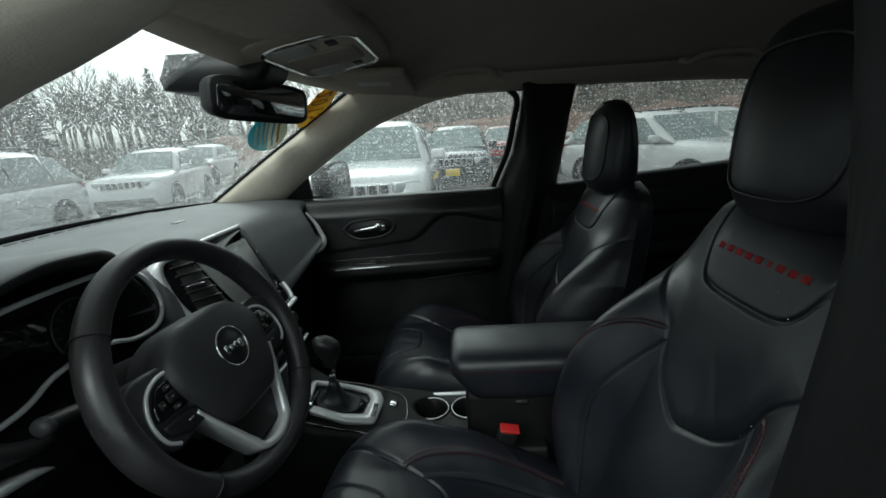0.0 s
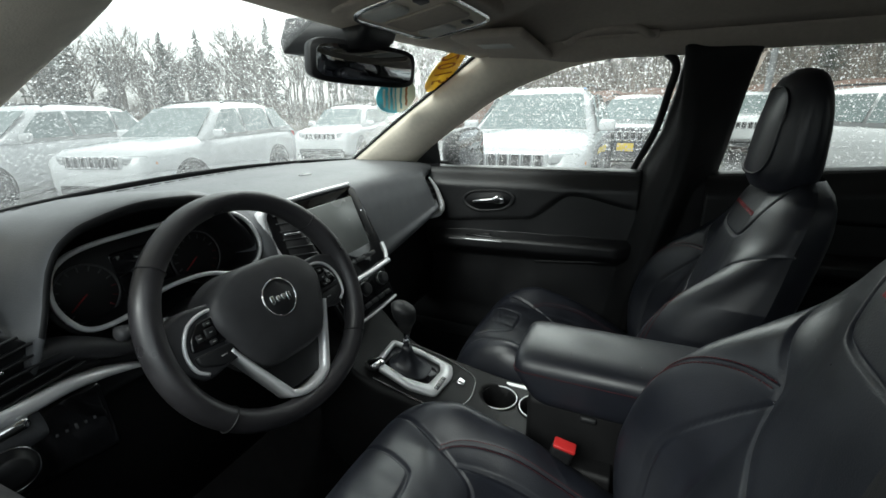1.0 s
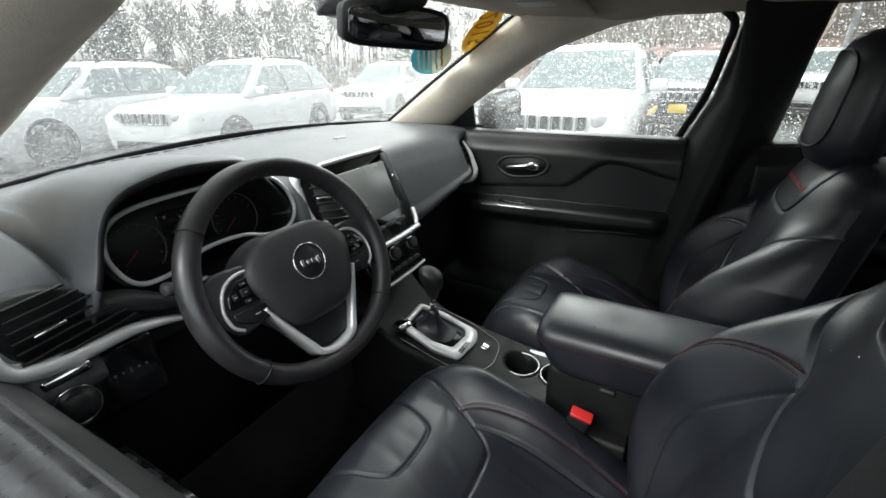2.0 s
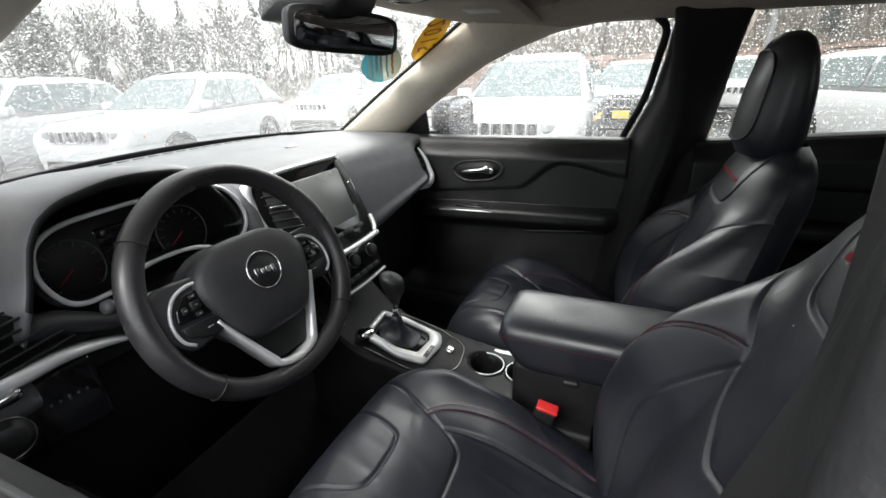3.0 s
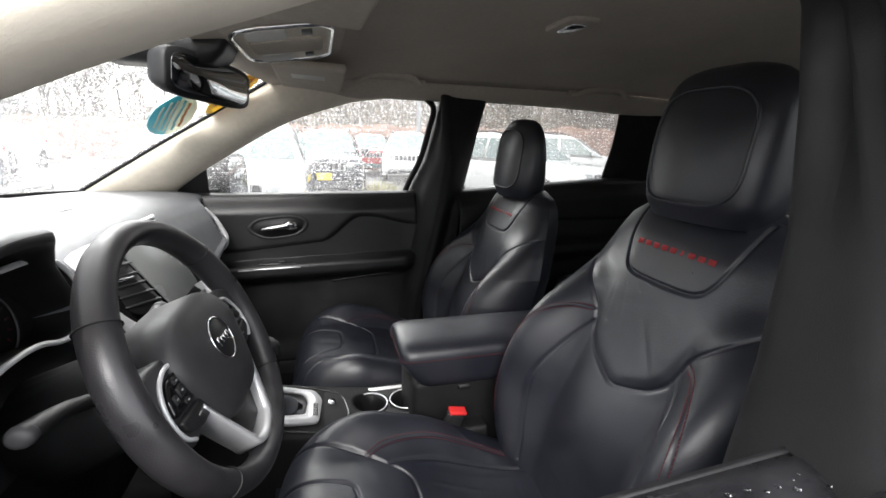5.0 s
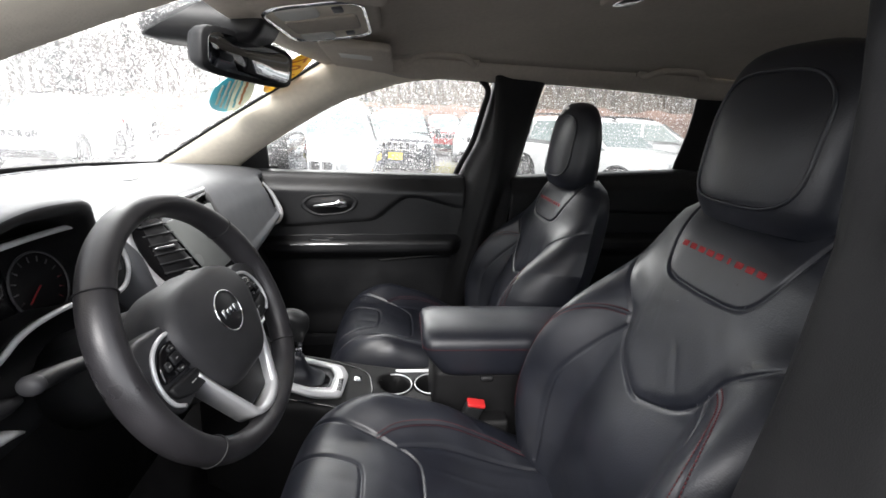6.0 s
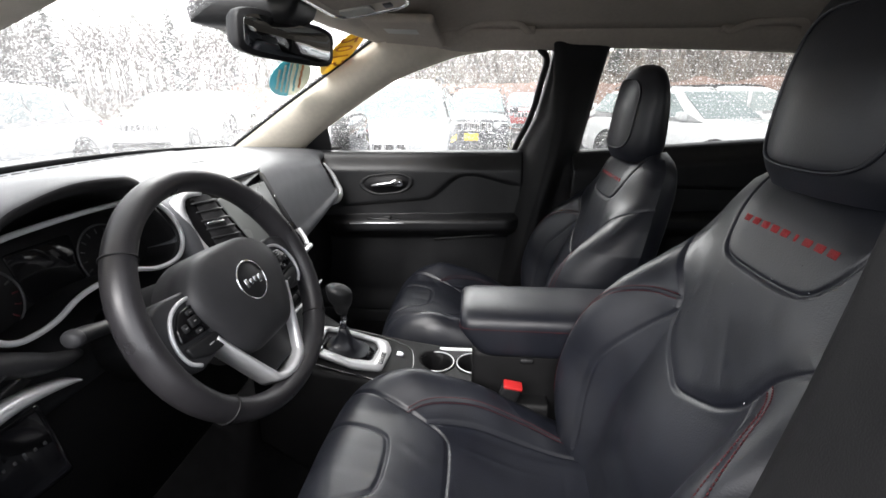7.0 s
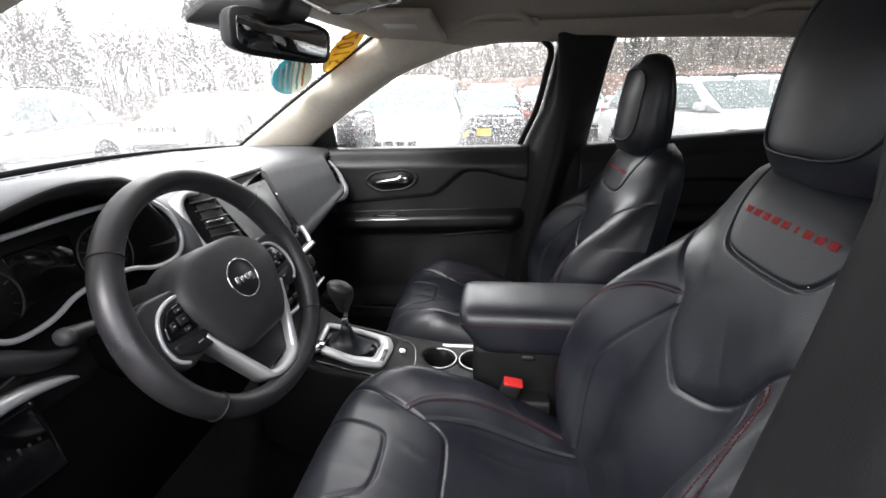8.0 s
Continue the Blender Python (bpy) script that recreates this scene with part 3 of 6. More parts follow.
def groove(x, z, lines, depth, width):
    g = np.zeros(x.shape)
    for ln in lines:
        g = np.maximum(g, np.exp(-(dist_to(ln, x, z) / width) ** 2))
    return depth * g


def wrinkles(x, z, seed):
    rng = np.random.RandomState(seed)
    h = np.zeros(x.shape)
    for _ in range(64):
        cx, cz = rng.uniform(-0.22, 0.22), rng.uniform(-0.3, 0.35)
        ang, ln, wd = rng.uniform(-0.5, 0.5) + (1.2 if rng.rand() < 0.5 else 0), rng.uniform(0.02, 0.07), rng.uniform(0.004, 0.012)
        dx, dz = x - cx, z - cz
        p, q = dx * math.cos(ang) + dz * math.sin(ang), -dx * math.sin(ang) + dz * math.cos(ang)
        h += rng.uniform(-1, 1) * 0.0012 * np.exp(-(p / ln) ** 2 - (q / wd) ** 2)
    return h


def split_grid(pts, masks, names, mats, parent, cols, rows_n, flip_n=1.0):
    """Emit the faces of one dense grid as separate parts by mask, with the whole grid's normals."""
    nrm = np.cross(np.gradient(pts, axis=1), np.gradient(pts, axis=0)) * flip_n
    nrm /= np.linalg.norm(nrm, axis=2, keepdims=True) + 1e-9
    flat_n = nrm.reshape(-1, 3)
    face_id = np.zeros((rows_n - 1, cols - 1), int)
    for k, mk in enumerate(masks):
        c = mk[:-1, :-1].astype(int) + mk[1:, :-1] + mk[:-1, 1:] + mk[1:, 1:]
        face_id[c >= 2] = k + 1
    out = []
    for k, nm in enumerate(names):
        jj, ii = np.nonzero(face_id == k)
        if not len(jj):
            continue
        quads = np.stack([jj * cols + ii, jj * cols + ii + 1, (jj + 1) * cols + ii + 1, (jj + 1) * cols + ii], 1)
        used, inv = np.unique(quads, return_inverse=True)
        inv = inv.reshape(quads.shape)
        ob = part(nm, ([Vector(p) for p in pts.reshape(-1, 3)[used]], [tuple(int(i) for i in q) for q in inv]), mats[k], parent)
        ob.data.normals_split_custom_set_from_vertices([tuple(float(c) for c in flat_n[i]) for i in used])
        out.append(ob)
    return out


def stitches(line3, parent, gap=0.0055, length=0.0038, r=0.00085, name="stitching", mat=None):
    """A row of short thread stitches along a line of points."""
    mat = mat or RED_THREAD
    pts = [Vector(p) for p in line3]
    vs, fs = [], []
    carry = 0.0
    for a, b in zip(pts, pts[1:]):
        seg = (b - a).length
        if seg < 1e-6:
            continue
        d = (b - a) / seg
        s = carry
        while s < seg:
            p = a + d * s
            v, f = tube([p, p + d * length], r, 5)
            k = len(vs)
            vs += v
            fs += [tuple(i + k for i in q) for q in f]
            s += gap
        carry = s - seg
    return part(name, (vs, fs), mat, parent, "red thread stitching")


def cushion_top(x, y):
    a = np.abs(x)
    z = 0.700 + 0.048 * step(-0.1, 0.16, y)
    z = z + 0.055 * step(0.11, 0.215, a) * step(0.30, 0.10, y) * step(-0.36, -0.1, y)
    z = z + 0.012 * step(0.1, 0.2, a) * step(0.05, 0.2, y)
    z = z - 0.018 * np.exp(-((y + 0.06) / 0.13) ** 2) * (1 - step(0.05, 0.17, a))
    z = z - 0.050 * step(0.02, -0.22, y) - 0.038 * step(0.02, -0.22, y) * step(0.10, 0.2, a)
    front = 0.312 - 0.035 * (a / 0.25) ** 3
    e = np.clip(1 - np.clip((y - front + 0.13) / 0.13, 0, 1) ** 3.2, 0, 1) ** 0.5
    w = 0.262 - 0.01 * step(0.1, 0.27, y)
    s = np.clip(1 - (a / w) ** 8, 0, 1) ** 0.5
    return 0.600 + (z - 0.600) * e * s


CUSH_PANEL = smooth2([(0.190, 0.30), (0.160, 0.218), (0.132, 0.15), (0.108, 0.095), (0.086, 0.060), (0.06, 0.050), (0.0, 0.048)], 40)
CUSH_FRONT = smooth2([(0.105, 0.315), (0.082, 0.22), (0.062, 0.168), (0.040, 0.156), (0.0, 0.153)], 30)
CUSH_INNER = smooth2([(0.108, 0.095), (0.122, 0.04), (0.132, -0.06), (0.132, -0.20), (0.13, -0.30)], 30)
CUSH_RIDGE = smooth2([(0.124, 0.132), (0.142, 0.102), (0.156, 0.055), (0.166, -0.02), (0.172, -0.11), (0.170, -0.20), (0.165, -0.27)], 40)


def headrest_loop(z, t_shape):
    """One level of the headrest."""
    k = (z - 1.212) / 0.245
    half = lerp_table([(0, 0.100), (0.12, 0.119), (0.3, 0.125), (0.5, 0.126), (0.75, 0.121), (0.9, 0.104), (0.97, 0.080), (1.0, 0.045)], k)
    deep = lerp_table([(0, 0.046), (0.15, 0.061), (0.5, 0.056), (0.8, 0.042), (0.93, 0.030), (0.98, 0.020), (1.0, 0.010)], k)
    yc = -0.428 - 0.006 * k
    lp = []
    for x, y in oval(half, deep, 72, 2.9):
        ahead = 0.5 + 0.5 * math.tanh(y / (0.35 * deep))
        lp.append((x, yc + y - 0.018 * (x / 0.136) ** 2 * (0.2 + 0.8 * ahead), z))
    return lp


def build_seat(name, label, cx, up):
    seat = thing(name, label, "car seat", group="front seats")
    # backrest face, split along its seams
    nx, nz = 250, 300
    zs = np.linspace(0.585, 1.238, nz)
    us = np.sin(np.linspace(-math.pi / 2, math.pi / 2, nx)) * 0.55 + np.linspace(-1, 1, nx) * 0.45
    z2 = np.repeat(zs[:, None], nx, 1)
    w2 = np.interp(z2, *zip(*WIDTH))
    x2 = us[None, :] * w2
    y2 = back_front(x2, z2)
    lines = [YOKE, flip(YOKE), PATCH, flip(PATCH), BACK_INNER, flip(BACK_INNER)]
    y2 = y2 - groove(x2, z2, lines, 0.0048, 0.0028) - groove(x2, z2, [BACK_RIDGE, flip(BACK_RIDGE)], 0.0034, 0.0030)
    y2 = y2 + 0.45 * wrinkles(x2, z2 - 0.9, 3)
    far = dist_to(YOKE + flip(YOKE)[::-1], x2, z2)
    yoke_poly = YOKE + flip(YOKE)[::-1] + [(-0.3, 1.3), (0.3, 1.3)]
    patch_poly = PATCH + flip(PATCH)[::-1] + [(-0.125, 1.3), (0.125, 1.3)]
    right_poly = [(0.3, 1.3), *YOKE[:22], *BACK_INNER, (0.14, 0.5), (0.4, 0.5), (0.4, 1.3)]
    y2 = y2 + 0.0042 * inside(yoke_poly, x2, z2) * (1 - np.exp(-(far / 0.013) ** 2)) * step(1.16, 1.06, z2)
    pts = np.stack([x2, y2, z2], 2)
    masks = [inside(right_poly, x2, z2), inside(right_poly, -x2, z2), inside(yoke_poly, x2, z2), inside(patch_poly, x2, z2)]
    split_grid(pts, masks, ["back_panel", "back_bolster", "back_bolster", "shoulder_panel", "badge_panel"], [LEATHER] * 5, seat, nx, nz)
    # shell behind
    def rear(u, v):
        z = 0.585 + 0.653 * v
        w = float(np.interp(z, *zip(*WIDTH)))
        x = (1 - 2 * u) * w
        ey = -0.375 - 0.30 * (z - 0.93)
        return Vector((x, ey - 0.075 * max(0, 1 - abs(x / w) ** 5) ** 0.5 * (1 - 0.6 * max(0, (z - 1.1) / 0.14) ** 2), z))
    part("back_shell", grid(rear, 24, 30), LEATHER, seat, "plain black leather rear of the backrest")
    # cushion
    ny = 250
    ys = np.linspace(-0.36, 0.313, ny)
    y3 = np.repeat(ys[:, None], nx, 1)
    x3 = us[None, :] * (0.262 - 0.01 * step(0.1, 0.27, y3))
    z3 = cushion_top(x3, y3)
    z3 = z3 - groove(x3, y3, [CUSH_PANEL, flip(CUSH_PANEL), CUSH_FRONT, flip(CUSH_FRONT), CUSH_INNER, flip(CUSH_INNER)], 0.0048, 0.0030)
    z3 = z3 - groove(x3, y3, [CUSH_RIDGE, flip(CUSH_RIDGE)], 0.0034, 0.003) + 0.9 * wrinkles(x3, y3, 11)
    pts3 = np.stack([x3, y3, z3], 2)
    thigh = CUSH_PANEL + flip(CUSH_PANEL)[::-1] + [(-0.22, 0.4), (0.22, 0.4)]
    front = CUSH_FRONT + flip(CUSH_FRONT)[::-1] + [(-0.11, 0.4), (0.11, 0.4)]
    side = [(0.4, 0.4), (0.22, 0.4), *CUSH_PANEL[:24], *CUSH_INNER, (0.15, -0.5), (0.4, -0.5)]
    masks3 = [inside(side, x3, y3), inside(side, -x3, y3), inside(thigh, x3, y3), inside(front, x3, y3)]
    split_grid(pts3, masks3, ["cushion_centre", "cushion_bolster", "cushion_bolster", "thigh_panel", "cushion_front_panel"], [LEATHER] * 5, seat, nx, ny)
    part("cushion_base", rbox(0.50, 0.55, 0.16, 0.03, 3, pose(0, -0.06, 0.535)), PLASTIC, seat, "black plastic seat base")
    part("seat_frame", rbox(0.40, 0.45, 0.12, 0.01, 2, pose(0, -0.08, 0.455)), DARK, seat)
    # double stitching on the ridges
    for sg in (1, -1):
        for off in (-0.0042, 0.0042):
            ln = []
            for k, (x, z) in enumerate(BACK_RIDGE):
                (ax, az), (bx, bz) = BACK_RIDGE[max(k - 1, 0)], BACK_RIDGE[min(k + 1, len(BACK_RIDGE) - 1)]
                run = math.hypot(bx - ax, bz - az)
                xx, zz = x - off * (bz - az) / run, z + off * (bx - ax) / run
                ln.append((sg * xx, float(back_front(np.array([xx]), np.array([zz]))[0]) + 0.0003, zz))
            stitches(ln, seat)
            ln = []
            for x, y in CUSH_RIDGE:
                xx = x + off
                ln.append((sg * xx, y, float(cushion_top(np.array([xx]), np.array([y]))[0]) + 0.0003))
            stitches(ln, seat)
    # embroidered strip of short red bars in place of the lettering
    for k in range(9):
        x0 = -0.078 + 0.0196 * k
        z0 = 1.160
        bm = rbox(0.0138 if k not in (3,) else 0.005, 0.0014, 0.0098, 0.0008, 1, pose(x0, float(back_front(np.array([x0]), np.array([z0]))[0]), z0, 18, 0, 0))
        part("embroidered_bar", bm, RED_STITCH, seat, "red embroidered bar")
    # headrest
    zz = [1.212 + 0.245 * (1 - math.cos(math.pi * k / 22)) / 2 for k in range(23)]
    part("headrest", loft([headrest_loop(z, 0) for z in zz]), LEATHER, seat, "padded black leather headrest")
    hr = seat.children[-1]
    edge = []
    for k in range(64):
        t = 2 * math.pi * k / 64
        c, s = math.cos(t), math.sin(t)
        x = 0.094 * math.copysign(abs(c) ** 0.5, c) * (1.0 if s < 0 else 1 - 0.12 * s * s)
        z = 1.332 + 0.090 * math.copysign(abs(s) ** 0.5, s)
        lp = headrest_loop(z, 0)
        front = [p for p in lp if p[1] > -0.436]
        front.sort(key=lambda p: p[0])
        yy = float(np.interp(x, [p[0] for p in front], [p[1] for p in front]))
        edge.append((x, yy + 0.0012, z))
    part("piping", tube(edge, 0.0028, 8, closed=True, up=(0, 1, 0)), LEATHER, hr, "raised seam round the headrest pad")
    for sx in (-0.06, 0.06):
        part("headrest_post", tube([(sx, -0.432, 1.17), (sx, -0.432, 1.24)], 0.007, 10), CHROME, seat)
    seat.location = (cx, 0, up)
    return seat


driver_seat = build_seat("driver_seat", "black leather bucket seat with red stitching and embroidered red strip", -0.362, 0.024)
passenger_seat = copy_thing(driver_seat, pose(0.388, -0.004, -0.030))
passenger_seat.name = "passenger_seat"
passenger_seat["label"] = "black leather passenger seat with red stitching beside the door"

# ---- dashboard ----
dash = thing("dashboard", "black soft-touch dashboard with silver trimmed centre stack", "dashboard")


def stack_y(z):
    """The sloping face of the centre stack."""
    return 0.543 - 0.563 * (1.152 - z)

HOOD_LIP = [(-0.600, 0.505, 1.080), (-0.580, 0.502, 1.135), (-0.563, 0.500, 1.190), (-0.545, 0.498, 1.218), (-0.515, 0.496, 1.235), (-0.440, 0.494, 1.247), (-0.370, 0.502, 1.241), (-0.310, 0.528, 1.225), (-0.270, 0.552, 1.198), (-0.235, 0.570, 1.165), (-0.200, 0.575, 1.120), (-0.185, 0.575, 1.070)]


def lip_at(x):
    """Depth and height of the hood's lip over the gauges."""
    return lerp_table([(a, b) for a, b, c in HOOD_LIP], x), lerp_table([(a, c) for a, b, c in HOOD_LIP], x)


def smooth01(a, b, x):
    t = max(0.0, min(1.0, (x - a) / (b - a)))
    return t * t * (3 - 2 * t)


def dash_fn(u, v):
    x = (2 * u - 1) * 0.765
    side = (x / 0.765) ** 2
    low = 0.955 + 0.065 * max(0, (x - 0.18) / 0.45) ** 1.2 if x > 0.18 else (0.965 if x > -0.18 else 0.965 + 0.02 * min(1, (-0.18 - x) / 0.3))
    prof = [(1.065 - 0.12 * side, 1.180 - 0.026 * side), (0.90 - 0.04 * side, 1.184 - 0.026 * side), (0.70 - 0.03 * side, 1.181 - 0.032 * side), (0.600 - 0.03 * side, 1.162 - 0.034 * side), (0.560 - 0.02 * side, 1.118 - 0.03 * side), (0.535 - 0.015 * side, 1.06 - 0.02 * side), (0.515, 0.5 * (1.04 + low)), (0.505, low), (0.56, low - 0.045), (0.64, low - 0.06)]
    p = spline([(0, a, b) for a, b in prof], 60)[round(v * 60)]
    w = smooth01(-0.612, -0.590, x) * (1 - smooth01(-0.192, -0.178, x))
    if w > 0:
        yl, zl = lip_at(x)
        up = max(0.0, zl - 1.165)
        hood = [(1.065 - 0.12 * side, 1.180 - 0.026 * side), (0.90 - 0.04 * side, 1.184 - 0.026 * side + 0.12 * up), (yl + 0.20, 1.178 + 0.66 * up if up else min(1.176, zl + 0.05)), (yl + 0.09, zl + 0.004 - 0.10 * up), (yl + 0.008, zl + 0.004), (yl + 0.002, zl - 0.010), (yl + 0.110, zl - 0.040), (0.700, 1.07), (0.585, 1.030), (0.548, 0.965)]
        q = spline([(0, a, b) for a, b in hood], 60)[round(v * 60)]
        p = p.lerp(q, w)
    if x > 0.5 and v > 0.25:
        p.y += 0.075 * smooth01(0.56, 0.72, x) * smooth01(0.25, 0.45, v)
    return Vector((x, p.y, p.z))


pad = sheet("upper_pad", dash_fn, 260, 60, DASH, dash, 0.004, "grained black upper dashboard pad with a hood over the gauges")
# the hood's inner side is darker than the pad, its lowest rows black plastic
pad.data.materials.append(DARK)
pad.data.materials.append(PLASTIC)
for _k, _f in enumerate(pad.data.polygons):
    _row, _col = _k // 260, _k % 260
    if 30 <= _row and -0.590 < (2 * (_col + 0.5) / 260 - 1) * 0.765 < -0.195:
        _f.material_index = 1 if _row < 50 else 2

CL = frame_axes((-0.367, 0.582, 1.126), (1, 0, 0), (0, 0.19, 0.98))
ring_out = rounded([(-0.180, -0.015), (-0.170, 0.034), (-0.13, 0.056), (0.0, 0.060), (0.13, 0.056), (0.170, 0.020), (0.182, -0.030), (0.155, -0.064), (0.095, -0.064), (0.045, -0.042), (-0.045, -0.042), (-0.095, -0.064), (-0.155, -0.064)], 0.05, 6)
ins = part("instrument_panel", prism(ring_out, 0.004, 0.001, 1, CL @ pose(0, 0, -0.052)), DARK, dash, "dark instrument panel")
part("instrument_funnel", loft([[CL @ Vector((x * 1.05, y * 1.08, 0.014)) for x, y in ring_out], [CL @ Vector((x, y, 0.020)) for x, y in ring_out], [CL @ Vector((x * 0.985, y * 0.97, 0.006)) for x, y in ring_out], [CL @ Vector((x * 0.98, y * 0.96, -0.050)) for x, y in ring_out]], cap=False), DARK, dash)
part("instrument_surround", tube([CL @ Vector((x, y, 0.022)) for x, y in ring_out], 0.0040, 10, closed=True), SILVER, dash, "satin silver surround of the instruments")
part("ledge", tube(spline([(-0.610, 0.530, 1.078), (-0.560, 0.538, 1.066), (-0.520, 0.543, 1.045), (-0.490, 0.547, 1.028), (-0.462, 0.551, 1.017), (-0.440, 0.555, 1.011)], 20), [0.024 - 0.016 * (k / 20) ** 1.5 for k in range(21)], 14, flat=0.8), SOFT, dash, "rounded black ledge under the instruments")
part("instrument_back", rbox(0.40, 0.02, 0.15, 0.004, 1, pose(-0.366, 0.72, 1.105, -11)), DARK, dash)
for gx, rr in ((-0.108, 0.046), (0.082, 0.050)):
    g = part("gauge", tube([CL @ Vector((gx + rr * math.cos(2 * math.pi * k / 40), -0.020 + rr * math.sin(2 * math.pi * k / 40), -0.044)) for k in range(40)], 0.0018, 6, closed=True), GREY_PLASTIC, ins, "round dial with a grey rim")
    for k in range(13):
        a = radians(225 - 270 * k / 12)
        part("dial_mark", rbox(0.0022, 0.008, 0.001, 0.0002, 1, CL @ pose(gx + 0.040 * math.cos(a), -0.020 + 0.040 * math.sin(a), -0.0462, 0, 0, math.degrees(a) - 90)), GREY_PLASTIC if k < 10 else RED_THREAD, g)
    a = radians(215)
    part("needle", rbox(0.034, 0.0022, 0.0015, 0.0004, 1, CL @ pose(gx + 0.017 * math.cos(a), -0.020 + 0.017 * math.sin(a), -0.044, 0, 0, 215)), RED_STITCH, g)
part("display", prism(rounded([(-0.045, -0.033), (0.045, -0.033), (0.05, 0.040), (-0.05, 0.040)], 0.008), 0.002, 0.0005, 1, CL @ pose(-0.012, -0.01, -0.0475)), GLOSS, ins)

# centre stack: its flanks fold away from the driver
def folded(ob):
    for v in ob.data.vertices:
        deep = lerp_table([(0.97, 0.020), (1.06, 0.050), (1.12, 0.044), (1.175, 0.018)], v.co.z)
        v.co.y += (1.0 if v.co.x < 0 else 0.6) * deep * max(0.0, abs(v.co.x) - 0.104) / 0.06
    return ob


ST = frame_axes((0.0, stack_y(1.07), 1.07), (1, 0, 0), (0, 0.49, 0.87))


def st(x, z):
    """A point of the stack's face in its own plane."""
    return x, (z - 1.07) / 0.87


def st_outline(pts, r):
    return rounded([st(*p) for p in pts], r, 5)


stack = folded(part("stack_fascia", prism(st_outline([(-0.160, 1.170), (0.140, 1.172), (0.172, 1.12), (0.170, 1.04), (0.128, 0.980), (-0.122, 0.972), (-0.166, 1.04)], 0.022), 0.05, 0.006, 3, ST @ pose(0, 0, -0.045)), GLOSS, dash, "black centre fascia with screen and vents"))
part("screen", prism(st_outline([(-0.098, 1.146), (0.104, 1.146), (0.080, 1.032), (-0.076, 1.030)], 0.006), 0.004, 0.001, 1, ST @ pose(0, 0, 0.004)), SCREEN, stack, "switched-off touch screen, painted grey for the mirrored sky")
for sg in (-1, 1):
    vent_out = st_outline([(sg * 0.106, 1.160), (sg * 0.138, 1.164), (sg * 0.150, 1.15), (sg * 0.150, 1.07), (sg * 0.135, 1.042), (sg * 0.095, 1.046)], 0.012)
    deep = 0.0 if sg < 0 else -0.008
    vent = folded(part("air_vent", prism(vent_out, 0.004, 0.001, 1, ST @ pose(0, 0, 0.003)), DARK, stack, "black slatted air vent"))
    for k in range(6):
        z = 1.062 + 0.017 * k
        x0, x1 = 0.102, 0.147
        folded(part("slat", rbox(x1 - x0, 0.003, 0.012, 0.0012, 2, ST @ pose(sg * (x0 + x1) / 2, st(0, z)[1], 0.008 + deep, 35)), PLASTIC, vent))
    folded(part("vent_tab", rbox(0.026, 0.005, 0.007, 0.002, 2, ST @ pose(sg * 0.130, st(0, 1.104)[1], 0.014 + deep)), CHROME, vent, "chrome vent tab"))
    tr = [(-0.122, 1.164), (-0.145, 1.166), (-0.160, 1.156), (-0.164, 1.13), (-0.163, 1.07), (-0.150, 1.018), (-0.125, 0.985)] if sg < 0 else [(0.152, 1.012), (0.148, 1.006), (0.140, 0.997), (0.130, 0.988), (0.116, 0.981)]
    ctr = spline([(*st(*p), 0) for p in tr], 30)
    loops = []
    for k, p in enumerate(ctr):
        q = ctr[min(k + 1, 30)] - ctr[max(k - 1, 0)]
        nrm = Vector((-q.y, q.x, 0)).normalized()
        h = 0.0075 if sg < 0 else 0.0055
        loops.append([ST @ (p + nrm * a + Vector((0, 0, c))) for a, c in ((-h, -0.01), (h, -0.01), (h, 0.006), (h * 0.5, 0.011), (-h * 0.5, 0.011), (-h, 0.006))])
    folded(part("stack_trim", loft(loops), SILVER, dash, "satin silver trim flanking the vents"))
folded(part("stack_trim_top", tube([ST @ Vector((*st(x, 1.171 + 0.003 * (1 - (x / 0.2) ** 2)), 0.004)) for x in np.linspace(-0.105, 0.128, 20)], 0.0055, 10), SILVER, dash))
part("stack_trim_low", tube([ST @ Vector((*st(x, 0.978 - 0.004 * (1 - (x / 0.13) ** 2)), 0.010)) for x in np.linspace(-0.122, 0.114, 20)], 0.0065, 8), SILVER, dash)
for k in range(4):
    part("menu_key", rbox(0.036, 0.010, 0.006, 0.002, 2, ST @ pose(-0.063 + 0.042 * k, st(0, 1.010)[1], 0.007)), PLASTIC, stack)
# climate panel below
LOW = frame_axes((0.0, 0.437, 0.925), (1, 0, 0), (0, 0.42, 0.90))
clim = part("climate_panel", prism(rounded([(-0.115, 0.045), (0.115, 0.045), (0.10, -0.045), (-0.10, -0.045)], 0.012), 0.05, 0.005, 2, LOW @ pose(0, 0, -0.045)), GLOSS, dash, "black climate control panel")
for kx in (-0.078, 0.0, 0.078):
    kn = part("knob", loft([[LOW @ Vector((kx + r * math.cos(2 * math.pi * i / 24), 0.016 + r * math.sin(2 * math.pi * i / 24), h)) for i in range(24)] for r, h in ((0.0165, 0.004), (0.0165, 0.014), (0.0150, 0.0175), (0.010, 0.018))]), PLASTIC, clim, "black rotary knob")
    part("knob_ring", tube([LOW @ Vector((kx + 0.017 * math.cos(2 * math.pi * i / 28), 0.016 + 0.017 * math.sin(2 * math.pi * i / 28), 0.007)) for i in range(28)], 0.0016, 6, closed=True), CHROME, kn)
for k in range(6):
    part("climate_key", rbox(0.026, 0.011, 0.006, 0.002, 2, LOW @ pose(-0.075 + 0.030 * k, -0.022, 0.007)), PLASTIC, clim)
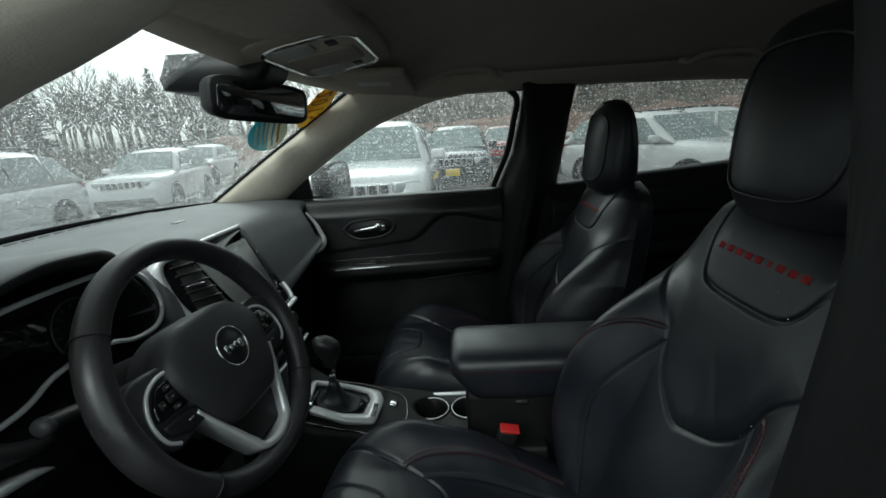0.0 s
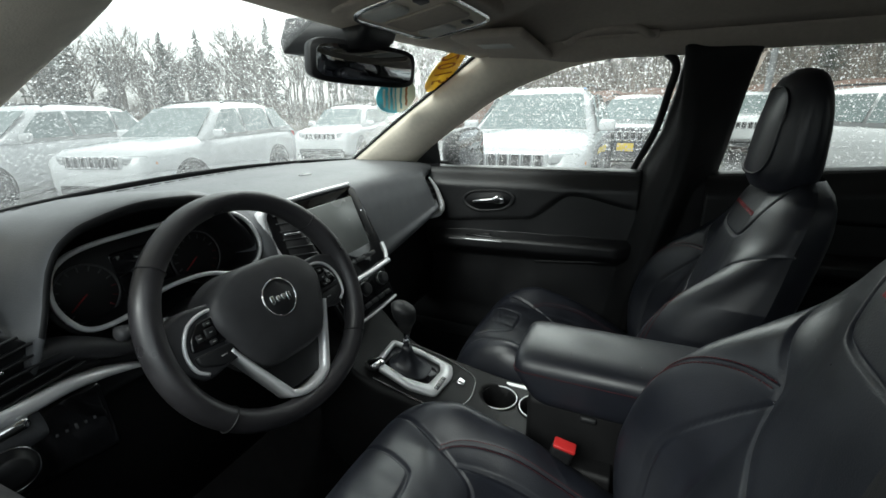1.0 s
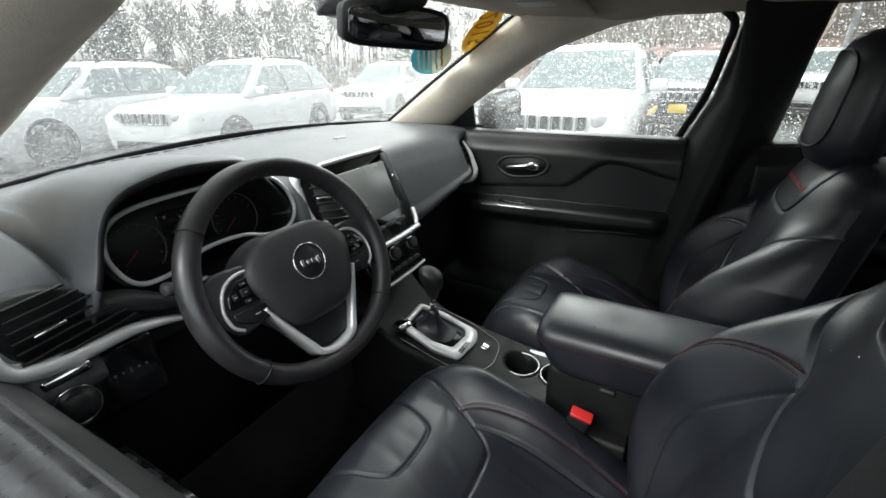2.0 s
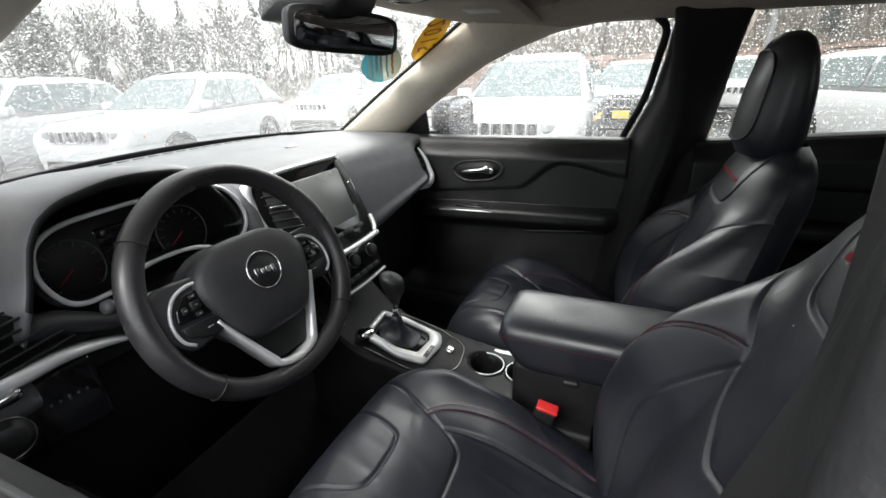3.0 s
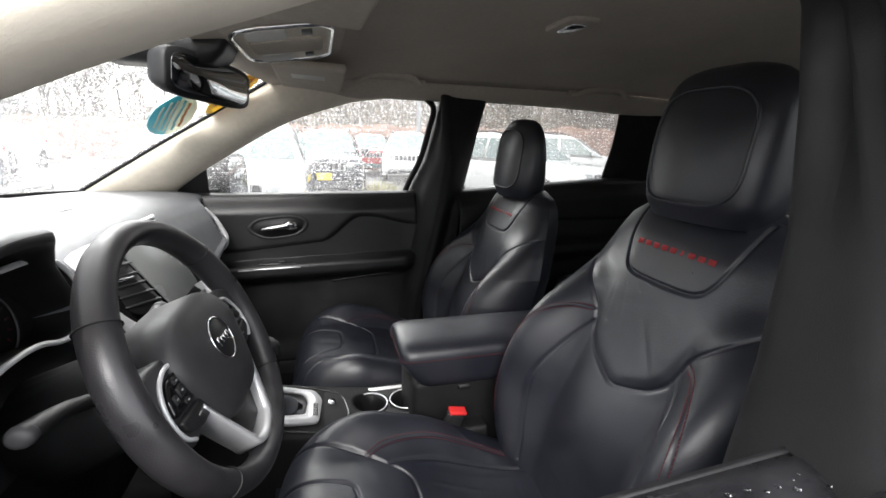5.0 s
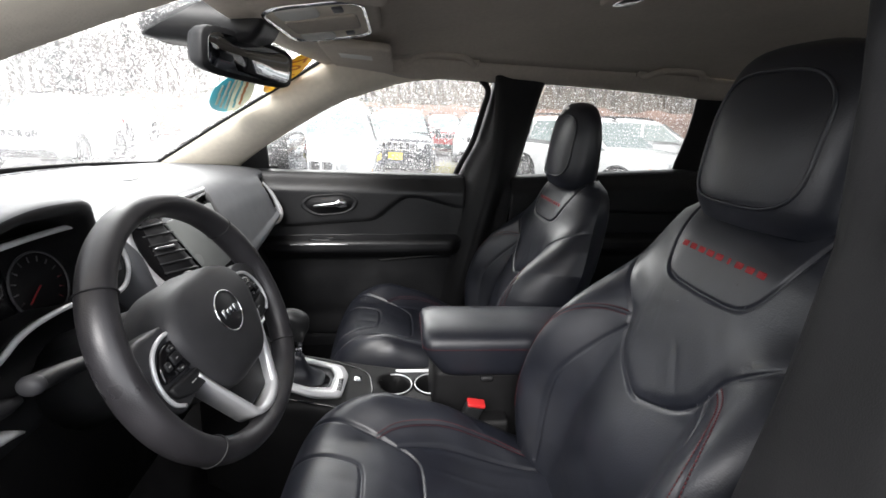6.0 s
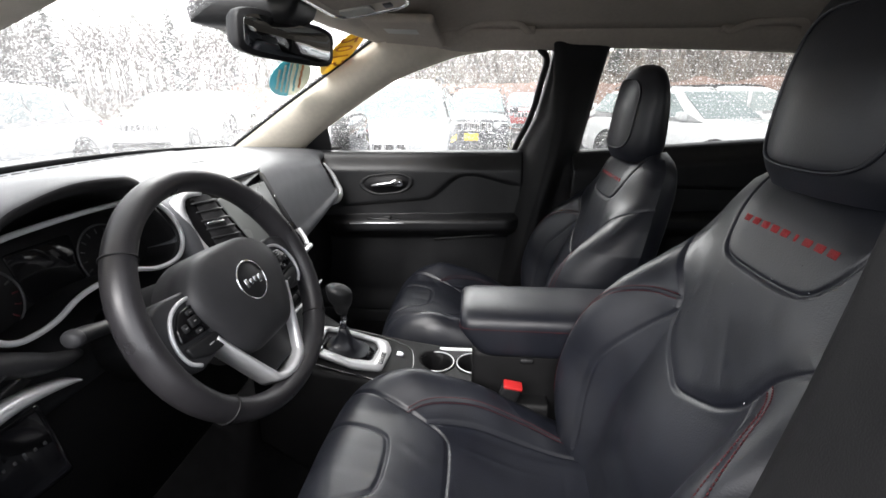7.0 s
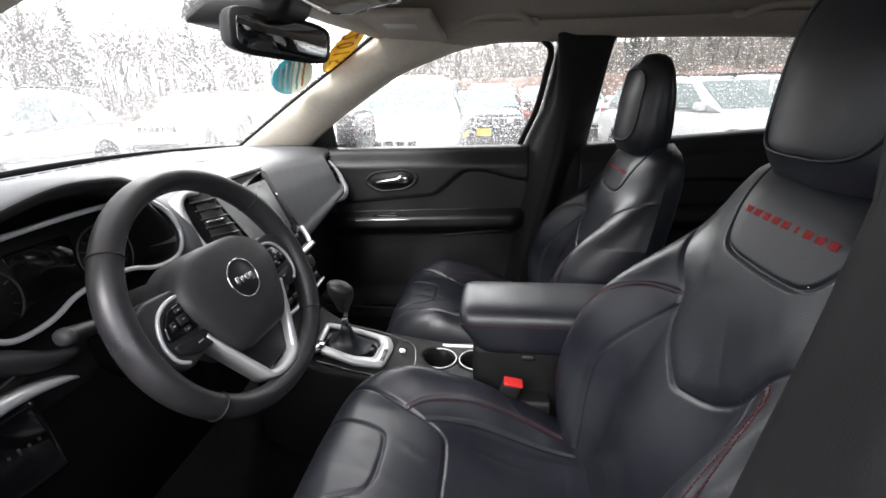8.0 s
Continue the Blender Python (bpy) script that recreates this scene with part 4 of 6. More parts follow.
part("climate_trim", tube([LOW @ Vector((x, -0.044 - 0.004 * (1 - (x / 0.1) ** 2), 0.006)) for x in np.linspace(-0.102, 0.102, 16)], 0.0035, 8), SILVER, dash)

# outer vents at both ends of the pad
def side_vent(sg, dz, dy):
    def at(x, z, d):
        return Vector((sg * x, 0.505 + dy - 0.25 * (x - 0.6) - d, z + dz))
    outline = [(p.x, p.y) for p in spline([(0.520, 1.026, 0), (0.575, 1.082, 0), (0.630, 1.128, 0), (0.688, 1.138, 0), (0.702, 1.105, 0), (0.690, 1.062, 0), (0.655, 1.042, 0), (0.590, 1.030, 0), (0.520, 1.024, 0)], 40)][:-1]
    back = [at(x, z, -0.035) for x, z in outline]
    front = [at(x, z, -0.010) for x, z in outline]
    vent = part("air_vent", loft([back, front, [at(0.62 + (x - 0.62) * 0.97, 1.08 + (z - 1.08) * 0.97, -0.008) for x, z in outline]]), DARK, dash, "black slatted side air vent")
    for k in range(7):
        z = 1.042 + 0.0145 * k
        x0, x1 = 0.545 + 0.0125 * k, 0.690
        vs, fs = [], []
        for q in range(9):
            x = x0 + (x1 - x0) * q / 8
            for d, h in ((-0.008, -0.002), (-0.008, 0.002), (0.004, 0.0055), (0.004, 0.0025)):
                vs.append(at(x, z + h, d))
        for q in range(8):
            for c in range(4):
                a, b = q * 4 + c, q * 4 + (c + 1) % 4
                fs.append((a, b, b + 4, a + 4))
        part("slat", (vs, fs), PLASTIC, vent)
    part("vent_tab", rbox(0.036, 0.008, 0.004, 0.0018, 2, Matrix.Translation(at(0.652, 1.090, 0.008)) @ pose(0, 0, 0, 0, sg * 8, 0)), CHROME, vent, "chrome vent tab")
    tr = spline([(0.700, 1.142, 0), (0.712, 1.105, 0), (0.704, 1.060, 0), (0.672, 1.042, 0), (0.62, 1.032, 0), (0.57, 1.026, 0), (0.527, 1.014, 0), (0.486, 0.998, 0), (0.470, 0.990, 0)] if sg < 0 else [(0.690, 1.150, 0), (0.712, 1.105, 0), (0.704, 1.060, 0), (0.672, 1.030, 0), (0.625, 1.018, 0)], 36)
    loops = []
    for k, p in enumerate(tr):
        q = tr[min(k + 1, 36)] - tr[max(k - 1, 0)]
        nrm = Vector((-q.y, q.x, 0)).normalized()
        h = 0.002 + 0.009 * math.sin(math.pi * (0.08 + 0.90 * k / 36)) ** 1.3 * (1 - 0.35 * k / 36)
        loops.append([at((p + nrm * a).x, (p + nrm * a).y, c) for a, c in ((-h, -0.012), (h, -0.012), (h, 0.006), (h * 0.5, 0.011), (-h * 0.5, 0.011), (-h, 0.006))])
    part("vent_trim", loft(loops), SILVER, dash, "satin silver vent trim")


side_vent(-1, 0.0, 0.0)


def passenger_vent():
    """Slatted vent at the pad's far end, closed towards the door by a silver crescent."""
    path = spline([(0.668, 0.580, 1.112), (0.668, 0.552, 1.074), (0.664, 0.533, 1.034), (0.658, 0.522, 1.002), (0.642, 0.530, 0.980), (0.616, 0.552, 0.968)], 30)
    wide = [lerp_table([(0, 0.003), (8, 0.007), (18, 0.0105), (23, 0.0105), (27, 0.008), (30, 0.004)], k) for k in range(31)]
    part("vent_trim", tube(path, wide, 12, flat=1.15), SILVER, dash, "satin silver vent trim")
    rows = []
    for k in range(9):
        p = path[2 + 2 * k]
        rows.append([(p.x - 0.10, p.y + 0.045, p.z), (p.x - 0.004, p.y + 0.012, p.z), (p.x, p.y + 0.05, p.z), (p.x - 0.08, p.y + 0.075, p.z)])
    vent = part("air_vent", loft(rows), DARK, dash, "black slatted side air vent")
    for k in range(6):
        p = path[3 + 3 * k]
        part("slat", tube([(p.x - 0.085, p.y + 0.036, p.z), (p.x - 0.045, p.y + 0.018, p.z - 0.001), (p.x - 0.004, p.y + 0.006, p.z - 0.002)], 0.0032, 6, flat=0.6), PLASTIC, vent)
    part("vent_tab", rbox(0.010, 0.010, 0.006, 0.002, 2, pose(0.655, 0.575, 1.050)), CHROME, vent, "chrome vent tab")


passenger_vent()

# switch panel under the driver's side vent
sw = part("switch_panel", rbox(0.17, 0.02, 0.10, 0.012, 3, pose(-0.625, 0.515, 0.965, -14, 0, -8)), GLOSS, dash, "black light switch panel")
SWP = frame_axes((-0.655, 0.497, 0.968), (1, -0.14, 0), (0, 0.24, 0.97))
kn = part("light_knob", loft([[SWP @ Vector((r * math.cos(2 * math.pi * i / 28), r * math.sin(2 * math.pi * i / 28), h)) for i in range(28)] for r, h in ((0.026, 0.0), (0.025, 0.010), (0.020, 0.013), (0.019, 0.022), (0.015, 0.025), (0.003, 0.025))]), PLASTIC, sw, "rotary headlamp switch")
part("knob_ring", tube([SWP @ Vector((0.0255 * math.cos(2 * math.pi * i / 32), 0.0255 * math.sin(2 * math.pi * i / 32), 0.010)) for i in range(32)], 0.0012, 6, closed=True), CHROME, kn)
for k in range(5):
    part("switch_mark", rbox(0.003, 0.008 if k == 2 else 0.004, 0.001, 0.0004, 1, SWP @ pose(0.048 + 0.010 * k, 0.012, 0.004)), GREY_PLASTIC, sw)
part("trim_slot", rbox(0.055, 0.012, 0.014, 0.005, 3, pose(-0.655, 0.487, 1.019, 0, -8, -10)), CHROME, dash, "chrome-edged slot in the silver trim")
part("trim_slot_core", rbox(0.045, 0.013, 0.007, 0.003, 2, pose(-0.655, 0.4855, 1.019, 0, -8, -10)), DARK, dash)

# dash top: speaker cover, sensor, defroster slot
def top_z(x, y):
    best = min((dash_fn((x / 0.765 + 1) / 2, v / 60) for v in range(4, 27)), key=lambda p: abs(p.y - y))
    return best.z


def dash_patch(name, x0, x1, y0, y1, lift, mat, label):
    def fn(u, v):
        x, y = x0 + (x1 - x0) * u, y0 + (y1 - y0) * v
        rim = min(1.0, 12 * min(u, 1 - u), 8 * min(v, 1 - v))
        return Vector((x, y, top_z(x, y) - 0.002 + (lift + 0.002) * rim))
    return sheet(name, fn, 24, 12, mat, dash, 0.002, label)


dash_patch("speaker_cover", -0.05, 0.165, 0.74, 0.93, 0.004, DASH, "flat speaker cover on the dashboard top")
part("light_sensor", rbox(0.045, 0.018, 0.010, 0.005, 3, pose(0.170, 0.735, top_z(0.170, 0.735) + 0.002)), GLOSS, dash, "small dark light sensor on the dashboard top")
dash_patch("defroster_cover", -0.50, 0.50, 0.955, 1.03, 0.005, DASH, "long defroster cover along the windscreen")
for k in range(24):
    x = -0.46 + 0.04 * k
    part("defroster_slot", rbox(0.030, 0.006, 0.002, 0.001, 1, pose(x, 0.992, top_z(x, 0.992) + 0.0055)), DARK, dash)

# seams over the pad: a dark groove along the windscreen and a red stitched line nearer the cabin
groove_line = [(x, 0.893 - 0.05 * smooth01(-0.50, -0.56, x), top_z(x, 0.893 - 0.05 * smooth01(-0.50, -0.56, x)) + 0.0012) for x in np.linspace(-0.56, 0.56, 57)]
part("pad_groove", tube(groove_line, 0.0016, 6), DARK, dash, "dark groove along the pad")
stitches([(x, 0.775 - 0.03 * (x / 0.6) ** 2, top_z(x, 0.775 - 0.03 * (x / 0.6) ** 2) + 0.0012) for x in np.linspace(-0.56, 0.60, 59)], dash, r=0.0011)

# knee panels and glove box
def knee_fn(u, v):
    x = (2 * u - 1) * 0.75
    y = 0.63 + 0.02 * math.sin(math.pi * v) - 0.06 * v * (1 - v) * 4 * (1 if abs(x) > 0.14 else 0)
    return Vector((x, y, 0.96 - 0.36 * v))


sheet("knee_panel", knee_fn, 30, 14, CONSOLE, dash, 0.006, "black lower dashboard and glove box", offset=1.0)

# ---- centre console ----
console = thing("centre_console", "black centre console with gear lever and cup holders", "console")


def console_fn(u, v):
    y = 0.50 - 0.66 * v
    half = 0.115 - 0.02 * math.sin(math.pi * min(1, v * 1.2))
    top = 0.745 + 0.12 * max(0, (y - 0.33) / 0.17) ** 1.6 - 0.045 * min(1, max(0, (0.33 - y) / 0.25))
    a = (2 * u - 1)
    if abs(a) < 0.62:
        x, z = a / 0.62 * half, top
    else:
        s = (abs(a) - 0.62) / 0.38
        x, z = math.copysign(half + 0.012 * math.sin(s * math.pi / 2), a), top - 0.008 * min(1, s * 8) - 0.28 * s
    for cy in (0.098, 0.005):
        r = math.hypot(x - 0.028, y - cy)
        if abs(a) < 0.62 and r < 0.044:
            z -= 0.085 * min(1.0, (0.044 - r) / 0.006)
    return Vector((x - 0.004, y, z))


sheet("console_body", console_fn, 150, 150, CONSOLE, console, 0.006, "black plastic console body")
CT = pose(-0.006, 0.305, 0.752, 15, 0, 0)
bez = rounded([(-0.062, 0.085), (0.050, 0.095), (0.062, 0.03), (0.060, -0.075), (0.025, -0.092), (-0.058, -0.085), (-0.075, -0.02)], 0.012, 4)
hole = [(x * 0.77 + 0.004, y * 0.76 + 0.010) for x, y in bez]
part("gear_surround", ring(bez, hole, 0.012, CT), SILVER, console, "angular satin silver gear surround")
part("gear_gate", prism(hole, 0.004, 0.001, 1, CT @ pose(0, 0, -0.001)), GLOSS, console)
boot = []
for k in range(9):
    f = k / 8
    sx, sy = 0.044 * (1 - f) ** 1.3 + 0.011 * f, 0.056 * (1 - f) ** 1.3 + 0.011 * f
    boot.append([CT @ Vector((x * (1 + 0.05 * math.sin(6 * k)) + 0.002, y + 0.012 + 0.022 * f, 0.002 + 0.050 * f - 0.012 * math.sin(math.pi * f))) for x, y in oval(sx, sy, 28, 3.0)])
part("gear_boot", loft(boot), LEATHER, console, "folded black leather gear boot")
lev = part("gear_lever", tube([CT @ Vector((0.002, 0.034, 0.044)), CT @ Vector((0.0, 0.047, 0.110))], 0.0075, 12), CHROME, console, "gear lever shaft")
kl = []
for f in np.linspace(0, 1, 14):
    r = lerp_table([(0, 0.011), (0.2, 0.015), (0.55, 0.0245), (0.80, 0.0255), (0.95, 0.016), (1, 0.003)], float(f))
    kl.append([CT @ Vector((1.0 * r * math.cos(2 * math.pi * i / 24), 0.047 + 0.022 * f + 1.25 * r * math.sin(2 * math.pi * i / 24), 0.092 + 0.072 * f)) for i in range(24)])
part("gear_knob", loft(kl), PLASTIC, console, "rounded black gear knob")
part("selector_window", rbox(0.052, 0.014, 0.003, 0.002, 2, CT @ pose(-0.018, -0.076, 0.0105)), GLOSS, console)
for k in range(5):
    part("selector_mark", rbox(0.004, 0.006, 0.001, 0.0003, 1, CT @ pose(-0.038 + 0.010 * k, -0.076, 0.0124)), WHITE_MARK, console)
part("parking_brake_switch", rbox(0.022, 0.020, 0.010, 0.004, 3, CT @ pose(0.026, -0.116, 0.006)), CHROME, console, "chrome parking brake switch")
part("switch_well", rbox(0.055, 0.034, 0.004, 0.004, 2, CT @ pose(0.024, -0.116, -0.001)), GLOSS, console)
for sy in (0.098, 0.005):
    cup = part("cup_holder", loft([[(0.024 + r * math.cos(2 * math.pi * i / 32), sy + r * math.sin(2 * math.pi * i / 32), z) for i in range(32)] for r, z in ((0.0435, 0.706), (0.0405, 0.708), (0.0395, 0.66), (0.038, 0.632), (0.002, 0.631))], cap=False), DARK, console, "round black cup holder")
    part("cup_ring", tube([(0.024 + 0.0425 * math.cos(2 * math.pi * i / 40), sy + 0.0425 * math.sin(2 * math.pi * i / 40), 0.709) for i in range(40)], 0.0016, 8, closed=True), SILVER, cup)
part("console_strip", rbox(0.012, 0.17, 0.006, 0.002, 2, pose(0.086, 0.05, 0.706)), SILVER, console, "narrow silver strip beside the cup holders")
plate = rounded([(-0.088, 0.40), (0.082, 0.40), (0.084, 0.25), (0.060, 0.165), (-0.03, 0.150), (-0.098, 0.19)], 0.03, 5)
part("console_plate", prism([(x, y) for x, y in plate], 0.006, 0.0025, 2, Matrix.Translation((0, 0, 0.0)) @ Matrix(((1, 0, 0, 0), (0, 1, 0, 0), (0, 0.20, 1, 0.6815), (0, 0, 0, 1)))), CONSOLE, console, "raised grained plate round the gear surround")
part("plate_edge", tube([(x, y, 0.6875 + 0.20 * y) for x, y in plate], 0.0028, 8, closed=True), GLOSS, console)
part("mode_knob", loft([[(-0.060 + r * math.cos(2 * math.pi * i / 24), 0.385 + r * math.sin(2 * math.pi * i / 24) - 0.2 * h, 0.772 + h) for i in range(24)] for r, h in ((0.024, 0), (0.022, 0.014), (0.018, 0.018), (0.002, 0.018))]), CHROME, console, "ribbed chrome drive mode knob")

armrest = thing("armrest", "black leather centre armrest with red seam", "armrest")


def arm_loop(y, f):
    top = 0.905 - 0.010 * f
    lp = []
    for i in range(40):
        t = 2 * math.pi * i / 40
        c, s = math.cos(t), math.sin(t)
        x = 0.098 * math.copysign(abs(c) ** 0.42, c)
        z = top - 0.055 + (0.055 + 0.005 * (1 - (x / 0.1) ** 2)) * math.copysign(abs(s) ** 0.52, s)
        lp.append((x, y, z))
    return lp


ys = [(0.040, 0.70), (0.038, 0.84), (0.032, 0.93), (0.018, 0.985), (0.0, 1.0), (-0.1, 1.0), (-0.2, 1.0), (-0.36, 1.0), (-0.38, 0.97)]
loops = []
for y, sc in ys:
    lp = arm_loop(y, 0)
    loops.append([(x * sc, yy - 0.045 * max(0, (0.87 - z) / 0.07) * (1 if yy > -0.05 else 0), (z - 0.85) * sc + 0.85) for x, yy, z in lp])
part("armrest_lid", loft(loops), LEATHER, armrest, "padded black leather lid")
part("armrest_box", rbox(0.17, 0.40, 0.30, 0.015, 3, pose(0.0, -0.19, 0.665)), CONSOLE, armrest, "black storage box")
seam = [(-0.0992, y, 0.876) for y in np.linspace(-0.35, 0.012, 30)] + [(-0.0945, 0.030, 0.876), (-0.084, 0.0385, 0.876)] + [(x, 0.0392, 0.876) for x in np.linspace(-0.07, 0.07, 12)] + [(0.084, 0.0385, 0.876), (0.0945, 0.030, 0.876)] + [(0.0992, y, 0.876) for y in np.linspace(0.012, -0.35, 30)]
stitches(seam, armrest, r=0.0009)
part("lid_latch", rbox(0.012, 0.03, 0.012, 0.004, 2, pose(-0.088, -0.11, 0.797)), PLASTIC, armrest)

buckle = thing("seat_belt_buckle", "black seat belt buckle with red release button", "belt buckle")
BK = pose(-0.130, -0.066, 0.722, 12, -14, 0)
part("buckle_body", rbox(0.022, 0.042, 0.10, 0.008, 3, BK), PLASTIC, buckle)
part("release_button", rbox(0.022, 0.040, 0.008, 0.003, 3, BK @ pose(-0.002, 0.0, 0.054)), RED, buckle, "red release button")

# ---- steering wheel ----
WHEEL_TILT = 25.0
WHEEL_AT = Vector((-0.372, 0.347, 1.081))
wheel_pose = frame_axes(WHEEL_AT, (1, -0.055, 0), (0, math.sin(radians(WHEEL_TILT)), math.cos(radians(WHEEL_TILT))))


def build_wheel():
    w = thing("steering_wheel", "black leather steering wheel with satin silver lower spokes", "steering wheel")
    m = wheel_pose
    R = 0.171
    n = 96
    verts, faces = [], []
    sec = 18
    for i in range(n):
        t = 2 * math.pi * i / n
        grip = 1 + 0.10 * (math.exp(-((math.degrees(t) % 180 - 25) / 22) ** 2) if t < math.pi else 0) + 0.06 * abs(math.cos(t))
        for k in range(sec):
            a = 2 * math.pi * k / sec
            rr = R * (1 - 0.075 * max(0.0, -math.sin(t)) ** 3) + 0.0155 * grip * math.cos(a)
            z = 0.0185 * grip * math.sin(a)
            verts.append(m @ Vector((rr * math.cos(t), rr * math.sin(t), z)))
    for i in range(n):
        for k in range(sec):
            a, b = i * sec + k, i * sec + (k + 1) % sec
            c, d = ((i + 1) % n) * sec + (k + 1) % sec, ((i + 1) % n) * sec + k
            faces.append((a, d, c, b))
    rim = part("rim", (verts, faces), LEATHER_WHEEL, w, "worn black leather rim")
    for deg in (38, 142, 220, 320):
        t = radians(deg)
        lp = []
        for k in range(20):
            a = 2 * math.pi * k / 20
            rr = R * (1 - 0.075 * max(0.0, -math.sin(t)) ** 3) + 0.0172 * math.cos(a)
            lp.append(m @ Vector((rr * math.cos(t), rr * math.sin(t), 0.0205 * math.sin(a))))
        part("rim_seam", tube(lp, 0.0011, 5, closed=True), DARK, rim)
    # airbag cover
    outline = rounded([(-0.104, 0.016), (-0.088, 0.050), (-0.050, 0.072), (0.050, 0.072), (0.088, 0.050), (0.104, 0.016), (0.078, -0.052), (0.050, -0.083), (-0.050, -0.083), (-0.078, -0.052)], 0.026, 6)

    def cap(level, scale):
        return [m @ Vector((x * scale, y * scale - 0.004 * (1 - scale), level)) for x, y in outline]
    loops = [cap(-0.045, 1.02), cap(-0.010, 1.0), cap(0.006, 0.985), cap(0.014, 0.95), cap(0.019, 0.88), cap(0.023, 0.72), cap(0.0255, 0.5), cap(0.0265, 0.25), cap(0.0268, 0.03)]
    cover = part("airbag_cover", loft(loops), SOFT, w, "soft black airbag cover")
    # badge: ring with plain bars
    bm_ring = [(0.0285 * math.cos(2 * math.pi * k / 40), 0.0285 * math.sin(2 * math.pi * k / 40) + 0.008, 0.0272) for k in range(40)]
    badge = part("badge", tube([m @ Vector(p) for p in bm_ring], 0.0016, 8, closed=True), CHROME, w, "round chrome badge ring")
    part("badge_disc", prism(oval(0.0275, 0.0275, 40), 0.0012, 0.0004, 1, m @ pose(0, 0.008, 0.0262)), PLASTIC, badge)
    for x0, hgt, up in ((-0.0145, 0.013, 0.0), (-0.0045, 0.009, -0.001), (0.0050, 0.009, -0.001), (0.0145, 0.012, -0.003)):
        part("badge_bar", rbox(0.0065, hgt, 0.0022, 0.0012, 2, m @ pose(x0, 0.008 + up, 0.0282)), CHROME, badge)
    # side spokes with switch pods
    for sg in (-1, 1):
        pod = rounded([(sg * 0.060, 0.040), (sg * 0.130, 0.046), (sg * 0.168, 0.030), (sg * 0.168, -0.016), (sg * 0.130, -0.052), (sg * 0.070, -0.040)], 0.012, 4)
        part("spoke", prism(pod, 0.026, 0.006, 3, m @ pose(0, 0, -0.022)), SOFT, w, "black spoke with switches")
        sil = [(sg * 0.080, 0.032), (sg * 0.105, 0.033), (sg * 0.126, 0.025), (sg * 0.139, 0.008), (sg * 0.144, -0.012), (sg * 0.140, -0.032), (sg * 0.128, -0.043)]
        part("spoke_trim", tube([m @ Vector((x, y, 0.006)) for x, y in [(p.x, p.y) for p in spline([(a, b, 0) for a, b in sil], 24)]], 0.0026, 8), SILVER, w, "satin silver edging round the switches")
        pad = rounded([(sg * 0.082, 0.026), (sg * 0.116, 0.024), (sg * 0.133, 0.006), (sg * 0.137, -0.010), (sg * 0.080, -0.014)], 0.006, 4)
        sw = part("switch_pad", prism(pad, 0.006, 0.002, 2, m @ pose(0, 0, 0.003)), GLOSS, w, "black multi-way switch pad")
        for bx, by, bw, bh in ((0.106, 0.006, 0.014, 0.012), (0.105, 0.018, 0.010, 0.006), (0.107, -0.007, 0.010, 0.006), (0.090, 0.006, 0.008, 0.010), (0.122, 0.004, 0.008, 0.010)):
            b = part("button", rbox(bw, bh, 0.004, 0.0015, 2, m @ pose(sg * bx, by, 0.0095)), PLASTIC, sw)
            part("button_mark", rbox(0.004, 0.0014, 0.0006, 0.0002, 1, m @ pose(sg * bx, by, 0.0118)), WHITE_MARK, b)
        low = rounded([(sg * 0.080, -0.019), (sg * 0.137, -0.015), (sg * 0.134, -0.030), (sg * 0.108, -0.042), (sg * 0.080, -0.042)], 0.006, 4)
        rk = part("rocker_switch", prism(low, 0.009, 0.003, 2, m @ pose(0, 0, 0.001)), PLASTIC, w, "black rocker switch")
        part("button_mark", rbox(0.009, 0.0016, 0.0006, 0.0002, 1, m @ pose(sg * 0.102, -0.029, 0.0102)), WHITE_MARK, rk)
    # lower spoke: a black web edged by one silver band in the shape of a U
    web = rounded([(-0.076, -0.020), (0.076, -0.020), (0.058, -0.084), (0.040, -0.128), (-0.040, -0.128), (-0.058, -0.084)], 0.012, 4)
    part("lower_spoke", prism(web, 0.016, 0.004, 3, m @ pose(0, 0, -0.020)), PLASTIC, w, "black web of the lower spoke")
    ctr = spline([(-0.090, -0.028, 0), (-0.080, -0.048, 0), (-0.063, -0.080, 0), (-0.045, -0.113, 0), (-0.032, -0.132, 0), (0, -0.140, 0), (0.032, -0.132, 0), (0.045, -0.113, 0), (0.063, -0.080, 0), (0.080, -0.048, 0), (0.090, -0.028, 0)], 48)
    loops = []
    for k, p in enumerate(ctr):
        q = ctr[min(k + 1, 48)] - ctr[max(k - 1, 0)]
        nrm = Vector((-q.y, q.x, 0)).normalized()
        half = 0.0034 + 0.0026 * math.sin(math.pi * k / 48) ** 2
        loops.append([m @ (p + nrm * a + Vector((0, 0, h))) for a, h in ((-half, -0.020), (half, -0.020), (half, 0.004), (half * 0.8, 0.010), (-half * 0.8, 0.012), (-half, 0.007))])
    part("spoke_band", loft(loops), SILVER, w, "satin silver band round the lower spoke")
    base = rounded([(-0.030, -0.138), (0.030, -0.138), (0.050, -0.168), (-0.050, -0.168)], 0.012, 4)
    part("spoke_foot", prism(base, 0.020, 0.007, 3, m @ pose(0, 0, -0.014)), LEATHER_WHEEL, w)
    # column shroud behind
    lp = []
    for k, (d, s) in enumerate(((-0.03, 0.055), (-0.05, 0.062), (-0.12, 0.064), (-0.20, 0.070))):
        lp.append([m @ Vector((s * 1.1 * math.cos(2 * math.pi * i / 24), s * math.sin(2 * math.pi * i / 24) - 0.005, d)) for i in range(24)])
    col = thing("steering_column", "black plastic steering column shroud with stalks", "steering column")
